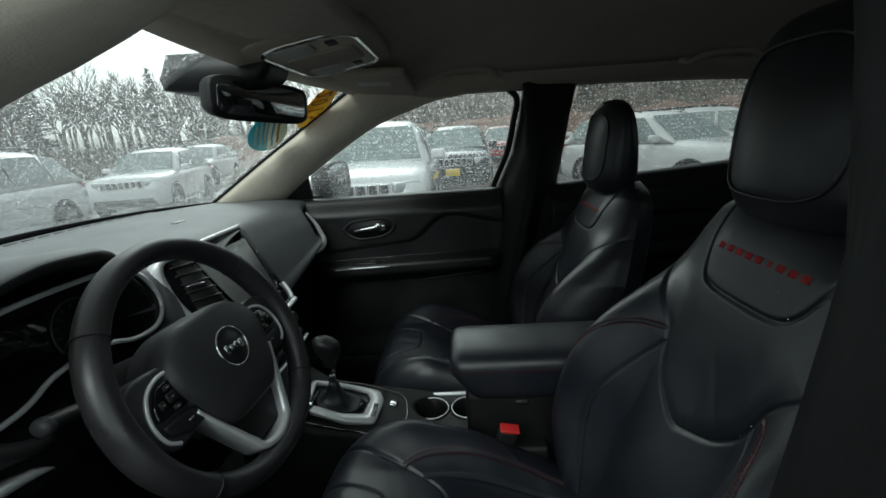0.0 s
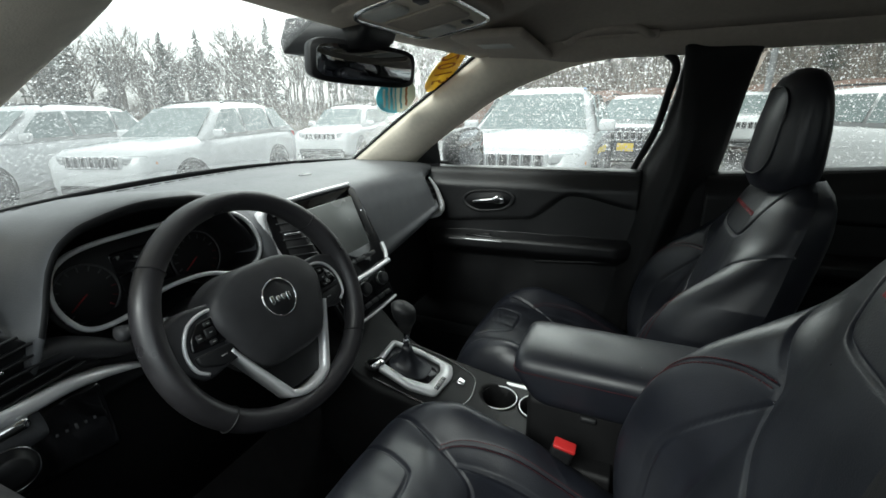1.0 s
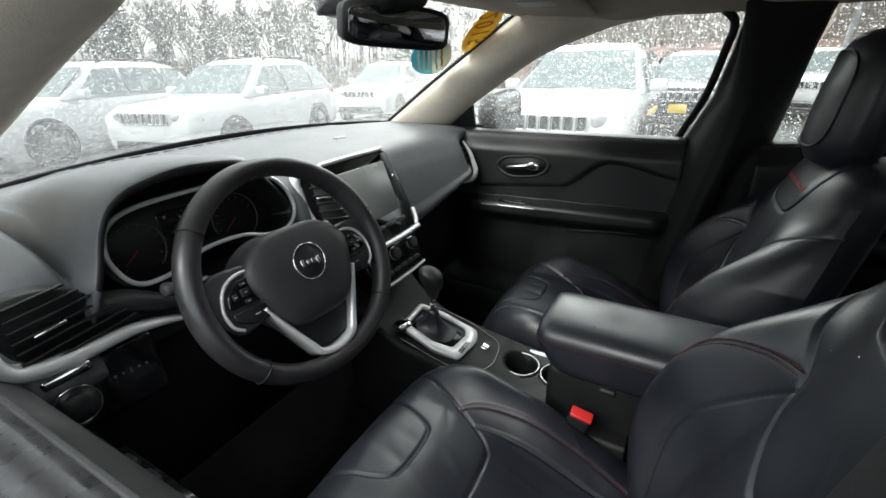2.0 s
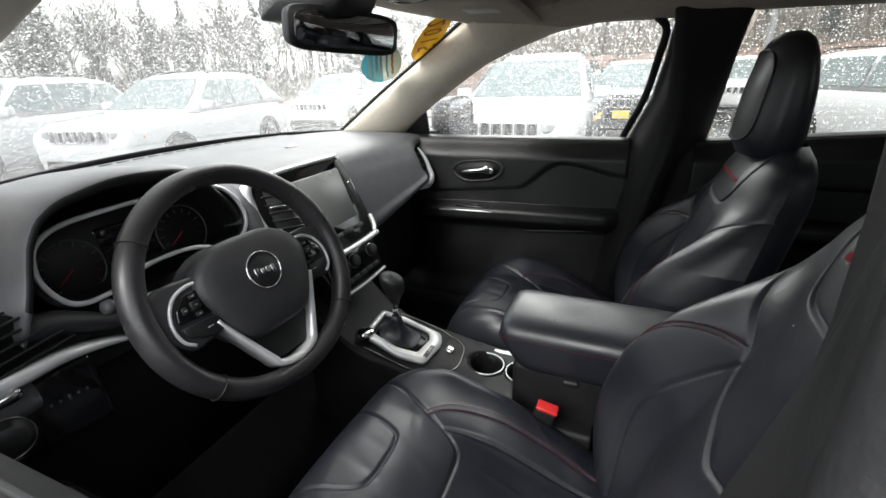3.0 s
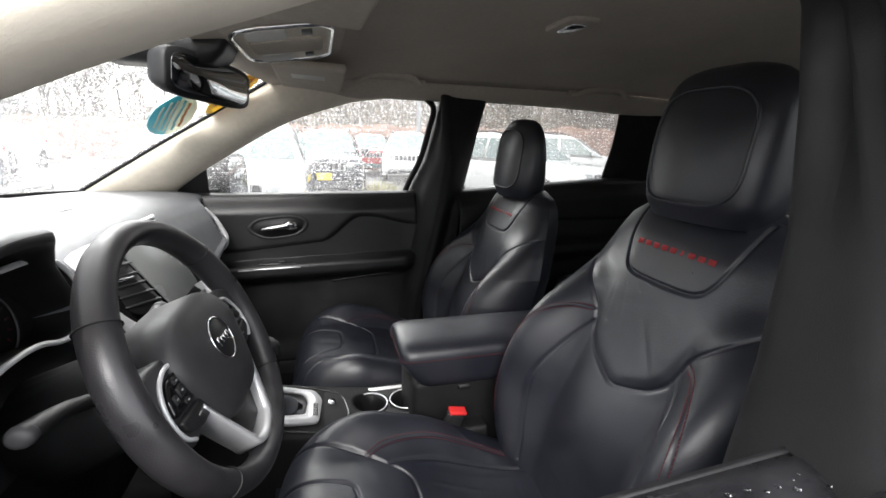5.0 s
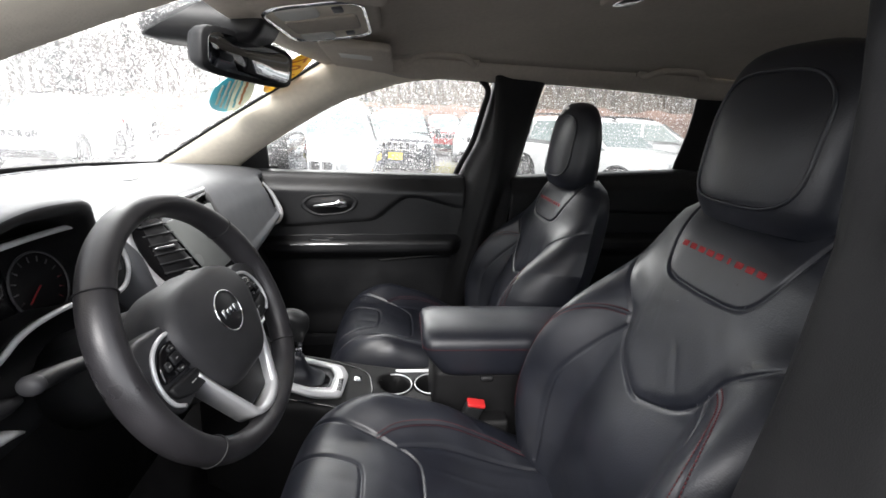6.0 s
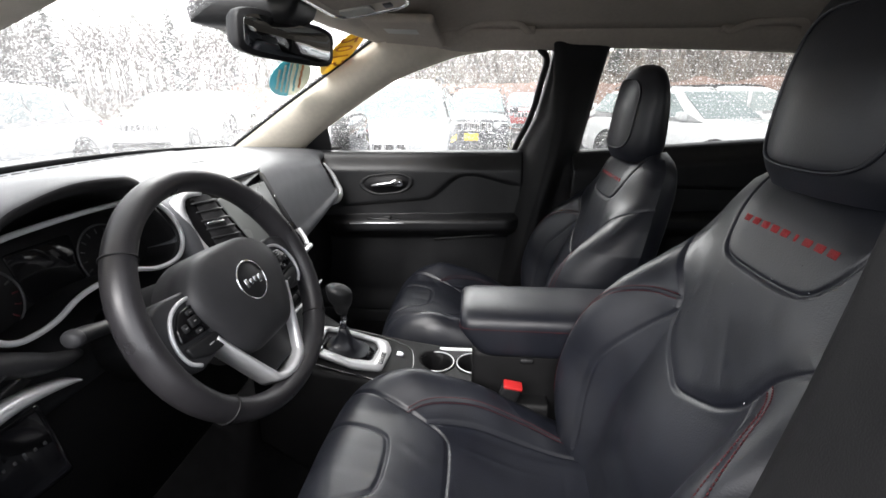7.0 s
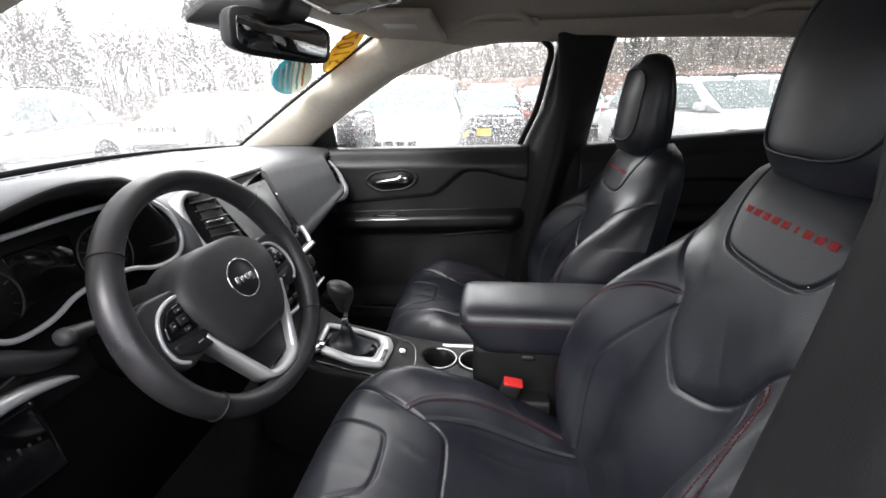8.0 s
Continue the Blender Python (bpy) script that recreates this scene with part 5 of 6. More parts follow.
    part("shroud", loft(lp), PLASTIC, col)
    for sg in (-1, 1):
        pts = spline([m @ Vector((sg * 0.06, 0.026, -0.105)), m @ Vector((sg * 0.095, 0.038, -0.102)), m @ Vector((sg * 0.130, 0.046, -0.099)), m @ Vector((sg * 0.155, 0.050, -0.096))], 16)
        st = part("stalk", tube(pts, [0.009 + 0.0035 * (k / 16) for k in range(17)], 14, flat=0.85), PLASTIC, col, "black control stalk")
        part("stalk_tip", tube(spline([pts[-2], pts[-1], pts[-1] + (pts[-1] - pts[-2]) * 1.5], 6), [0.0126, 0.0130, 0.0130, 0.0128, 0.0124, 0.0112, 0.0070], 14, flat=0.85), SOFT, st)
    return w


build_wheel()

# ---- doors ----
def BELT(y):
    return 1.143 - 0.010 * (y - 0.2) if y > -0.35 else 1.1485 + 0.052 * min(1, (-0.35 - y) / 0.7)


def door_panel(side, y0, y1, name, label, drop=0.0):
    """Inner door trim from the belt down to the sill, with armrest and pocket."""
    def belt_z(y):
        return BELT(y) - (0.05 * (y + 0.05) if drop else 0.0)
    d = thing(name, label, "car door", kind="structure")

    def fn(u, v):
        y = y0 + (y1 - y0) * u
        zt = belt_z(y) - drop
        z = zt - (zt - 0.50) * v
        f = (y - y0) / (y1 - y0)
        x = 0.735 - 0.035 * float(step(0.0, 0.10, v))
        # armrest: proud shelf with a rounded top, deep shade below
        run = float(step(0.22, 0.32, f) * step(1.02, 0.94, f))
        top = 0.902 + 0.03 * (0.3 - y)
        shelf = float(step(top + 0.010, top - 0.006, z) * step(top - 0.075, top - 0.03, z))
        x -= 0.052 * shelf * run
        x += 0.014 * float(step(top - 0.06, top - 0.09, z)) * float(step(0.50, 0.60, z))
        # upper pad ends in a sweeping crease, the insert below it lies deeper
        crease = 0.978 - 0.10 * max(0.0, y - 0.22) + 0.095 * float(step(0.215, 0.055, y)) - 0.034 * float(step(0.03, -0.16, y))
        x += 0.013 * float(step(crease + 0.005, crease - 0.007, z)) * float(step(top - 0.01, top + 0.01, z)) * float(step(0.56, 0.48, y)) * run
        return Vector((side * x, y, z))
    sheet("trim_panel", fn, 110, 150, DOOR_TRIM, d, 0.006, "grained black door trim", offset=1.0 if side < 0 else -1.0)

    def top(u, v):
        y = y0 + (y1 - y0) * u
        return Vector((side * (0.735 + 0.065 * v), y, belt_z(y) - drop + 0.010 * math.sin(math.pi * v) - 0.010 * v * (1 if side < 0 else 0)))
    sheet("belt_cap", top, 40, 6, WET_BLACK if drop else PLASTIC, d, 0.006, "", offset=1.0 if side < 0 else -1.0)

    def outer(u, v):
        y = y0 + (y1 - y0) * u
        z = belt_z(y) - 0.012 - 0.68 * v
        return Vector((side * (0.825 + 0.085 * math.sin(math.pi * min(1, 0.12 + v * 0.8))), y, z))
    sheet("outer_skin", outer, 30, 16, GLOSS, d, 0.004, "glossy painted outer door skin", offset=1.0 if side > 0 else -1.0)
    return d


door_r = door_panel(1, 0.86, -0.16, "door_1", "closed front passenger door with black trim and chrome handle")
door_rr = door_panel(1, -0.34, -1.25, "door_2", "closed rear passenger side door with black trim")
door_l = door_panel(-1, 0.86, -0.16, "door_3", "closed driver's door with its window lowered", 0.030)
door_lr = door_panel(-1, -0.34, -1.25, "door_4", "closed rear driver's side door with black trim")

# handle of the passenger door in its oval bowl
H = frame_axes((0.694, 0.352, 1.034), (0, -1, 0.10), (0, 0, 1))
bowl = []
for r, h in ((1.0, -0.004), (0.97, 0.004), (0.91, 0.007), (0.85, 0.005), (0.80, 0.0005)):
    bowl.append([H @ Vector((x * r, y * r, h)) for x, y in rounded([(-0.118, 0.002), (-0.075, 0.040), (0.060, 0.040), (0.112, 0.014), (0.100, -0.022), (0.055, -0.042), (-0.060, -0.042)], 0.035, 6)])
part("handle_bowl", loft(bowl, cap=False), PLASTIC, door_r, "raised rim of the handle bowl")
part("bowl_floor", prism([(x * 0.82, y * 0.82) for x, y in rounded([(-0.118, 0.002), (-0.075, 0.040), (0.060, 0.040), (0.112, 0.014), (0.100, -0.022), (0.055, -0.042), (-0.060, -0.042)], 0.035, 6)], 0.0015, 0, 1, H), DARK, door_r)
hl = []
for k, p in enumerate(spline([(-0.058, -0.002, 0.008), (-0.030, 0.000, 0.013), (0.012, 0.001, 0.014), (0.040, 0.002, 0.013), (0.066, -0.002, 0.008)], 20)):
    h = lerp_table([(0, 0.005), (8, 0.0075), (11, 0.008), (15, 0.0155), (18, 0.015), (20, 0.009)], k)
    hl.append([H @ (p + Vector((0, h * math.cos(2 * math.pi * i / 14), 0.006 * math.sin(2 * math.pi * i / 14)))) for i in range(14)])
part("door_handle", loft(hl), CHROME, door_r, "chrome inner door handle")
part("lock_button", rbox(0.018, 0.013, 0.006, 0.003, 3, H @ pose(0.044, 0.002, 0.020)), PLASTIC, door_r)
# armrest cap and window switch
part("armrest_trim", tube([(0.646, y, 0.893 - 0.03 * (y - 0.3)) for y in np.linspace(0.49, 0.28, 16)], 0.004, 8), SILVER, door_r, "thin silver strip on the armrest")
part("switch_plate", rbox(0.028, 0.13, 0.008, 0.003, 2, pose(0.668, 0.36, 0.903)), GLOSS, door_r)
part("window_switch", rbox(0.014, 0.028, 0.010, 0.003, 2, pose(0.665, 0.345, 0.910)), PLASTIC, door_r, "window switch")

part("switch_plate", rbox(0.06, 0.17, 0.010, 0.004, 2, pose(-0.668, 0.36, 0.903)), GLOSS, door_l, "black window switch plate")
for ky in (0.40, 0.35):
    for kx in (-0.682, -0.655):
        part("window_switch", rbox(0.016, 0.030, 0.012, 0.004, 2, pose(kx, ky, 0.912)), PLASTIC, door_l)

# black mirror corner and door mirror
for side in (1, -1):
    sail = [(0.59, 1.136), (0.585, 1.238), (0.65, 1.194), (0.75, 1.128)]
    bm = bmesh.new()
    bm.faces.new([bm.verts.new((side * (glass_x(z) - 0.014), y, z)) for y, z in sail])
    ob = part("mirror_corner", bm, PLASTIC, None, smooth=False)
    md = ob.modifiers.new("thickness", "SOLIDIFY")
    md.thickness, md.offset = 0.012, 0
    tagged(ob, "black triangular plastic corner behind the door mirror", "mirror corner", kind="structure")
    dm = thing("door_mirror", "black door mirror with wet mirror glass", "door mirror", group="door mirrors")
    MM = pose(side * 0.965, 0.548, 1.193, 0, 0, side * -8)
    lp = []
    for yy, sc in ((0.075, 0.35), (0.06, 0.7), (0.03, 0.92), (0.0, 1.0), (-0.025, 1.0), (-0.03, 0.97)):
        lp.append([MM @ Vector((x * sc, yy, z * sc)) for x, z in oval(0.125, 0.088, 36, 3.2)])
    part("mirror_housing", loft(lp), PLASTIC, dm)
    part("mirror_glass", prism(oval(0.112, 0.076, 36, 3.2), 0.003, 0.0005, 1, MM @ pose(0, -0.031, 0, 90)), MIRROR, dm, "mirror glass")
    part("mirror_arm", rbox(0.10, 0.05, 0.035, 0.012, 3, pose(side * 0.85, 0.585, 1.14)), PLASTIC, dm)

# wet outer belt seal of the lowered driver's window
tagged(part("belt_seal", tube(spline([(-0.812, 0.70, 1.085), (-0.815, 0.30, 1.107), (-0.815, 0.0, 1.126), (-0.815, -0.15, 1.136)], 30), 0.020, 16), WET_BLACK), "wet black rubber belt seal of the driver's window", "belt seal", kind="structure")

# ---- mirror, visors, overhead console ----
LABEL = surface("pale_paper_label", (0.62, 0.62, 0.58), 0.6, vary=0.05, bump=0.0)
mirror = thing("rear_view_mirror", "black rear view mirror on the windscreen", "mirror")
RM = frame_axes((-0.006, 0.390, 1.450), (0.240, -0.085, -0.012), (0.03, -0.12, 1))
lp = []
for zz, sc in ((-0.030, 0.55), (-0.024, 0.82), (-0.012, 0.95), (0.0, 1.0), (0.008, 1.0), (0.012, 0.97)):
    lp.append([RM @ Vector((x * (1 - (1 - sc) * 0.4), y * sc, zz)) for x, y in oval(0.130, 0.040, 48, 5)])
part("mirror_housing", loft(lp), PLASTIC, mirror)
part("mirror_glass", prism(oval(0.117, 0.031, 48, 5), 0.002, 0.0005, 1, RM @ pose(0, 0, 0.0115)), MIRROR, mirror, "mirror glass")
part("mirror_stem", tube(spline([RM @ Vector((0, 0.01, -0.02)), RM @ Vector((0.0, 0.045, -0.05)), Vector((0.0, 0.44, 1.52))], 10), 0.012, 12), PLASTIC, mirror)
sensor = thing("sensor_housing", "black sensor cover at the top of the windscreen", "sensor cover")
part("cover", loft([[(x * s, 0.46 + y * s + oy, z) for x, y in rounded([(-0.075, 0.10), (0.075, 0.10), (0.060, -0.10), (-0.060, -0.10)], 0.02)] for s, oy, z in ((0.9, 0.0, 1.475), (1.0, -0.01, 1.495), (1.0, -0.03, 1.535))]), PLASTIC, sensor)

for sg in (1, -1):
    v = thing("sun_visor", "folded beige sun visor under the roof lining", "sun visor", group="sun visors")
    VP = pose(sg * 0.405, 0.212, 1.515, 2, sg * 3, 0)
    part("visor_body", rbox(0.36, 0.18, 0.022, 0.010, 4, VP), HEADLINER, v)
    if sg > 0:
        part("visor_label", rbox(0.06, 0.085, 0.001, 0.0003, 1, VP @ pose(sg * -0.07, 0.005, -0.0115)), LABEL, v, "pale warning label")
    part("visor_rod", tube([VP @ Vector((sg * -0.17, 0.075, 0.0)), VP @ Vector((sg * 0.165, 0.075, 0.0))], 0.005, 8), BEIGE, v)
    part("visor_clip", rbox(0.018, 0.022, 0.02, 0.005, 2, VP @ pose(sg * -0.162, 0.075, 0.002)), BEIGE, v)
    gh = thing("grab_handle", "folded beige grab handle on the roof rail", "grab handle", group="grab handles")
    pts = spline([(sg * 0.572, 0.090, 1.556), (sg * 0.556, 0.078, 1.535), (sg * 0.530, 0.045, 1.548), (sg * 0.522, 0.0, 1.556), (sg * 0.522, -0.06, 1.558), (sg * 0.530, -0.105, 1.553), (sg * 0.556, -0.135, 1.538), (sg * 0.572, -0.148, 1.556)], 32)
    part("grip", tube([p - Vector((0, 0, 0.003)) for p in pts], 0.010, 10), HEADLINER, gh)
    for y in (0.084, -0.142):
        part("handle_foot", rbox(0.030, 0.030, 0.018, 0.006, 3, pose(sg * 0.566, y, 1.540, 0, sg * 25, 0)), HEADLINER, gh)
    copy_thing(gh, pose(0, -0.80, 0.0))

over = thing("overhead_console", "beige overhead console with chrome-edged reading lamps", "overhead console")
OC = pose(0.0, 0.244, 1.531, -9, 0, 0)
part("console_shell", prism(rounded([(-0.170, 0.105), (0.170, 0.105), (0.185, -0.105), (-0.185, -0.105)], 0.04), 0.030, 0.010, 3, OC @ pose(0, 0, 0.026, 180, 0, 0)), HEADLINER, over, "beige plastic shell")
ring_oc = rounded([(-0.158, 0.078), (0.158, 0.078), (0.150, -0.088), (-0.150, -0.088)], 0.06, 8)
part("lamp_ring", tube([OC @ Vector((x, -y, -0.007)) for x, y in ring_oc], 0.0046, 8, closed=True), CHROME, over, "chrome surround")
part("lamp_panel", prism([(x * 0.97, y * 0.97) for x, y in ring_oc], 0.003, 0.001, 1, OC @ pose(0, 0, -0.0035, 180, 0, 0)), BEIGE, over)
for sx in (-0.105, 0.105):
    part("reading_lamp", prism(rounded([(sx - 0.036, -0.066), (sx + 0.036, -0.066), (sx + 0.030, 0.002), (sx - 0.030, 0.002)], 0.016), 0.006, 0.002, 2, OC @ pose(0, 0, -0.006, 180, 0, 0)), LABEL, over, "white reading lamp lens")
    part("lamp_switch", rbox(0.03, 0.018, 0.005, 0.002, 2, OC @ pose(sx, -0.035, -0.008)), GREY_PLASTIC, over)
part("glasses_lid", prism(rounded([(-0.055, -0.068), (0.055, -0.068), (0.058, 0.062), (-0.058, 0.062)], 0.015), 0.005, 0.002, 2, OC @ pose(0, 0, -0.006, 180, 0, 0)), HEADLINER, over, "lid of the glasses tray")

# pocket lip low on the passenger door
part("pocket_lip", tube([(0.700, y, 0.815 + 0.10 * (0.17 - y)) for y in np.linspace(0.17, -0.10, 16)], 0.004, 8), PLASTIC, door_r, "edge of the door pocket")

# dome lamp and coat hook under the roof
dome = thing("dome_lamp", "beige roof lamp with a chrome-edged lens", "roof lamp")
DMP = pose(-0.055, -0.325, 1.600, 0, 0, 0)
part("lamp_base", prism(rounded([(-0.06, -0.035), (0.06, -0.035), (0.06, 0.035), (-0.06, 0.035)], 0.02), 0.014, 0.005, 3, DMP @ pose(0, 0, 0.006, 180, 0, 0)), HEADLINER, dome)
part("lamp_lens", prism(rounded([(-0.035, -0.018), (0.035, -0.018), (0.035, 0.018), (-0.035, 0.018)], 0.01), 0.005, 0.002, 2, DMP @ pose(0, 0, -0.007, 180, 0, 0)), CHROME, dome, "chrome-edged lens")

# rear bench
bench = thing("rear_bench", "black leather rear bench with two headrests", "rear seat")


def soft_block(sx, sy, sz, m, p=4.0):
    loops = []
    for k in range(13):
        a = math.pi * k / 12 - math.pi / 2
        s = abs(math.cos(a)) ** 0.35
        z = math.copysign(abs(math.sin(a)) ** 0.5, math.sin(a)) * sz / 2
        loops.append([m @ Vector((x * s, y * s, z)) for x, y in oval(sx / 2, sy / 2, 40, p)])
    return loft(loops)


part("bench_cushion", soft_block(1.30, 0.50, 0.18, pose(0, -0.92, 0.74, 5)), LEATHER, bench)
part("bench_back", soft_block(1.30, 0.16, 0.60, pose(0, -1.26, 1.0, 18)), LEATHER, bench)
for sx in (-0.36, 0.36):
    part("headrest", soft_block(0.26, 0.10, 0.14, pose(sx, -1.37, 1.33, 10)), LEATHER, bench)

# rain drops lying on the driver's window sill
_r = random.Random(8)
drops = []
for _ in range(60):
    y, q = _r.uniform(-0.15, 0.12), _r.uniform(0.35, 0.95)
    z0 = BELT(y) - 0.05 * (y + 0.05) - 0.030 + 0.010 * math.sin(math.pi * q) - 0.010 * q
    r = _r.uniform(0.0008, 0.0024)
    drops.append(moved(loft([[(r * s * math.cos(2 * math.pi * i / 10), r * s * 1.2 * math.sin(2 * math.pi * i / 10), r * h) for i in range(10)] for s, h in ((1.0, 0.0), (0.85, 0.25), (0.5, 0.42), (0.08, 0.48))]), Matrix.Translation((-(0.735 + 0.065 * q), y, z0 + 0.0008))))
# and blown in over the driver's seat and the armrest
for _ in range(46):
    r = _r.uniform(0.0006, 0.0012)
    bead = loft([[(r * c * math.cos(2 * math.pi * i / 8), r * c * math.sin(2 * math.pi * i / 8), r * h) for i in range(8)] for c, h in ((1.0, -0.2), (0.85, 0.3), (0.5, 0.5), (0.08, 0.56))])
    if _r.random() < 0.7:
        x, z = _r.uniform(-0.17, 0.13), _r.uniform(0.78, 1.16)
        y = float(back_front(np.array([x]), np.array([z]))[0])
        drops.append(moved(bead, Matrix.Translation((x - 0.362, y + 0.006 * (z > 0.95), z + 0.024)) @ pose(0, 0, 0, -72)))
    else:
        drops.append(moved(bead, Matrix.Translation((_r.uniform(-0.07, 0.07), _r.uniform(-0.2, 0.02), 0.9105))))
WATER = bpy.data.materials.new("water_drop")
WATER.use_nodes = True
_wb = WATER.node_tree.nodes["Principled BSDF"]
_wb.inputs["Base Color"].default_value = (0.9, 0.92, 0.95, 1)
_wb.inputs["Transmission Weight"].default_value = 1.0
_wb.inputs["Roughness"].default_value = 0.02
_wb.inputs["IOR"].default_value = 1.33
tagged(part("rain_drops", joined(*drops), WATER), "rain drops on the sill, seat and armrest by the lowered window", "rain drops", kind="stuff")

# ---- outside: ground, parked cars, wooded bank ----
ASPHALT = surface("wet_asphalt", (0.085, 0.086, 0.09), 0.35, scale=3, vary=0.35, bump=0.6, grain=90, rvary=0.2, wear=0.4)
tagged(sheet("ground", lambda u, v: Vector(((u - 0.5) * 600, (v - 0.5) * 600, -0.08)), 8, 8, ASPHALT, None, 0.05, offset=-1), "wet asphalt car park", "ground", kind="structure")

# ---- parked cars ----
def paint(name, colour, metal=0.0):
    return surface(name, colour, 0.22, metal=metal, vary=0.04, bump=0.0, coat=0.8, rvary=0.06, wear=2)


PAINT_WHITE = paint("white_car_paint", (0.78, 0.79, 0.80))
PAINT_DARK = paint("dark_grey_car_paint", (0.03, 0.033, 0.04), 0.3)
PAINT_RED = paint("red_car_paint", (0.25, 0.02, 0.02))
PAINT_SILVER = paint("silver_car_paint", (0.4, 0.41, 0.42), 0.4)
# pale teal base puts the reflected sky into the cars' windows
CAR_GLASS = surface("sky_pale_car_glass", (0.22, 0.27, 0.27), 0.10, vary=0.2, bump=0.0, rvary=0.03)
TYRE = surface("tyre_rubber", (0.015, 0.015, 0.016), 0.8, vary=0.2, bump=0.3, grain=80)
LAMP = surface("headlamp_lens", (0.55, 0.57, 0.58), 0.12, vary=0.1, bump=0.0, metal=0.3)
AMBER = surface("amber_lamp", (0.75, 0.30, 0.08), 0.2, vary=0.1, bump=0.0)
PLATE_YELLOW = surface("yellow_plate", (0.85, 0.62, 0.02), 0.5, vary=0.05, bump=0.0)

# half profile rows along the car: position from nose, body half width, hood or belt height, roof height, roof half width
def build_car(name, label, body, big=1.0, plate=False, grey_low=True):
    """A boxy sport utility car, nose towards +x, on its wheels at z = 0."""
    c = thing(name, label, "car", group="parked cars")
    top = 1.70 * big
    # lower body: loft of cross-sections along x
    rows = [(2.33, 0.78, 0.42, 0.70), (2.28, 0.86, 0.32, 0.90), (2.10, 0.91, 0.27, 1.00), (1.60, 0.93, 0.26, 1.045), (1.05, 0.93, 0.26, 1.10), (0.2, 0.93, 0.26, 1.11), (-1.0, 0.93, 0.26, 1.13), (-1.9, 0.91, 0.27, 1.14), (-2.25, 0.86, 0.32, 1.08), (-2.33, 0.78, 0.42, 0.95)]
    loops = []
    for x, w, lo, hi in rows:
        lp = []
        for yy, zz in ((-0.96, 0.0), (-1.0, 0.22), (-1.0, 0.55), (-0.985, 0.80), (-0.93, 0.94), (-0.80, 1.0), (-0.4, 1.02), (0, 1.03), (0.4, 1.02), (0.80, 1.0), (0.93, 0.94), (0.985, 0.80), (1.0, 0.55), (1.0, 0.22), (0.96, 0.0), (0.4, -0.02), (-0.4, -0.02)):
            lp.append((x * big, yy * w * big, (lo + (hi - lo) * zz) * big))
        loops.append(lp)
    part("body", loft(loops), body, c)
    # cabin
    cab = [(1.02, 1.08, 0.86), (0.25, 1.60, 0.70), (0.05, 1.665, 0.67), (-0.6, 1.70, 0.66), (-1.4, 1.67, 0.65), (-1.85, 1.60, 0.63), (-2.22, 1.10, 0.80)]
    loops = []
    for x, z, w in cab:
        lp = []
        for yy, zz in ((-1, 0), (-0.97, 0.55), (-0.9, 0.85), (-0.72, 1.0), (0, 1.03), (0.72, 1.0), (0.9, 0.85), (0.97, 0.55), (1, 0)):
            h = 1.06
            hh = h + (z - h) * zz
            wid = 0.88 + (w - 0.88) * (zz if z > 1.2 else 0)
            lp.append((x * big, math.copysign(abs(yy) * wid, yy) * big, hh * big))
        loops.append(lp)
    part("cabin", loft(loops), body, c)

    def quad(nm, pts, mat, parent, lift):
        bm = bmesh.new()
        bm.faces.new([bm.verts.new([q * big for q in p]) for p in pts])
        bmesh.ops.recalc_face_normals(bm, faces=bm.faces[:])
        o = part(nm, bm, mat, parent, smooth=False)
        md = o.modifiers.new("thickness", "SOLIDIFY")
        md.thickness, md.offset = 0.012, 0
        return o
    quad("windscreen", [(0.97, -0.76, 1.125), (0.97, 0.76, 1.125), (0.285, 0.60, 1.595), (0.285, -0.60, 1.595)], CAR_GLASS, c, 0)
    quad("rear_window", [(-2.19, -0.68, 1.16), (-2.19, 0.68, 1.16), (-1.90, 0.56, 1.57), (-1.90, -0.56, 1.57)], CAR_GLASS, c, 0)
    for s in (-1, 1):
        quad("side_window", [(0.72, s * 0.885, 1.13), (-0.25, s * 0.885, 1.13), (-0.25, s * 0.735, 1.58), (0.20, s * 0.740, 1.56)], CAR_GLASS, c, 0)
        quad("side_window", [(-0.33, s * 0.885, 1.13), (-1.22, s * 0.885, 1.14), (-1.22, s * 0.725, 1.58), (-0.33, s * 0.735, 1.58)], CAR_GLASS, c, 0)
        quad("side_window", [(-1.30, s * 0.882, 1.15), (-1.95, s * 0.850, 1.18), (-1.72, s * 0.700, 1.55), (-1.30, s * 0.72, 1.57)], CAR_GLASS, c, 0)
        m = part("wing_mirror", rbox(0.12, 0.22, 0.15, 0.04, 3, pose(0.68 * big, s * 1.0 * big, 1.16 * big)), body, c)
        lampm = pose(2.20 * big, s * 0.66 * big, 0.86 * big, 0, 0, s * 28)
        part("headlamp", rbox(0.16, 0.36, 0.13, 0.04, 3, lampm), LAMP, c, "clear headlamp")
        part("indicator", rbox(0.06, 0.10, 0.05, 0.015, 2, pose(2.10 * big, s * 0.86 * big, 0.80 * big, 0, 0, s * 40)), AMBER, c)
        part("tail_lamp", rbox(0.10, 0.22, 0.18, 0.03, 3, pose(-2.22 * big, s * 0.74 * big, 1.0 * big, 0, 0, -s * 15)), RED, c, "red tail lamp")
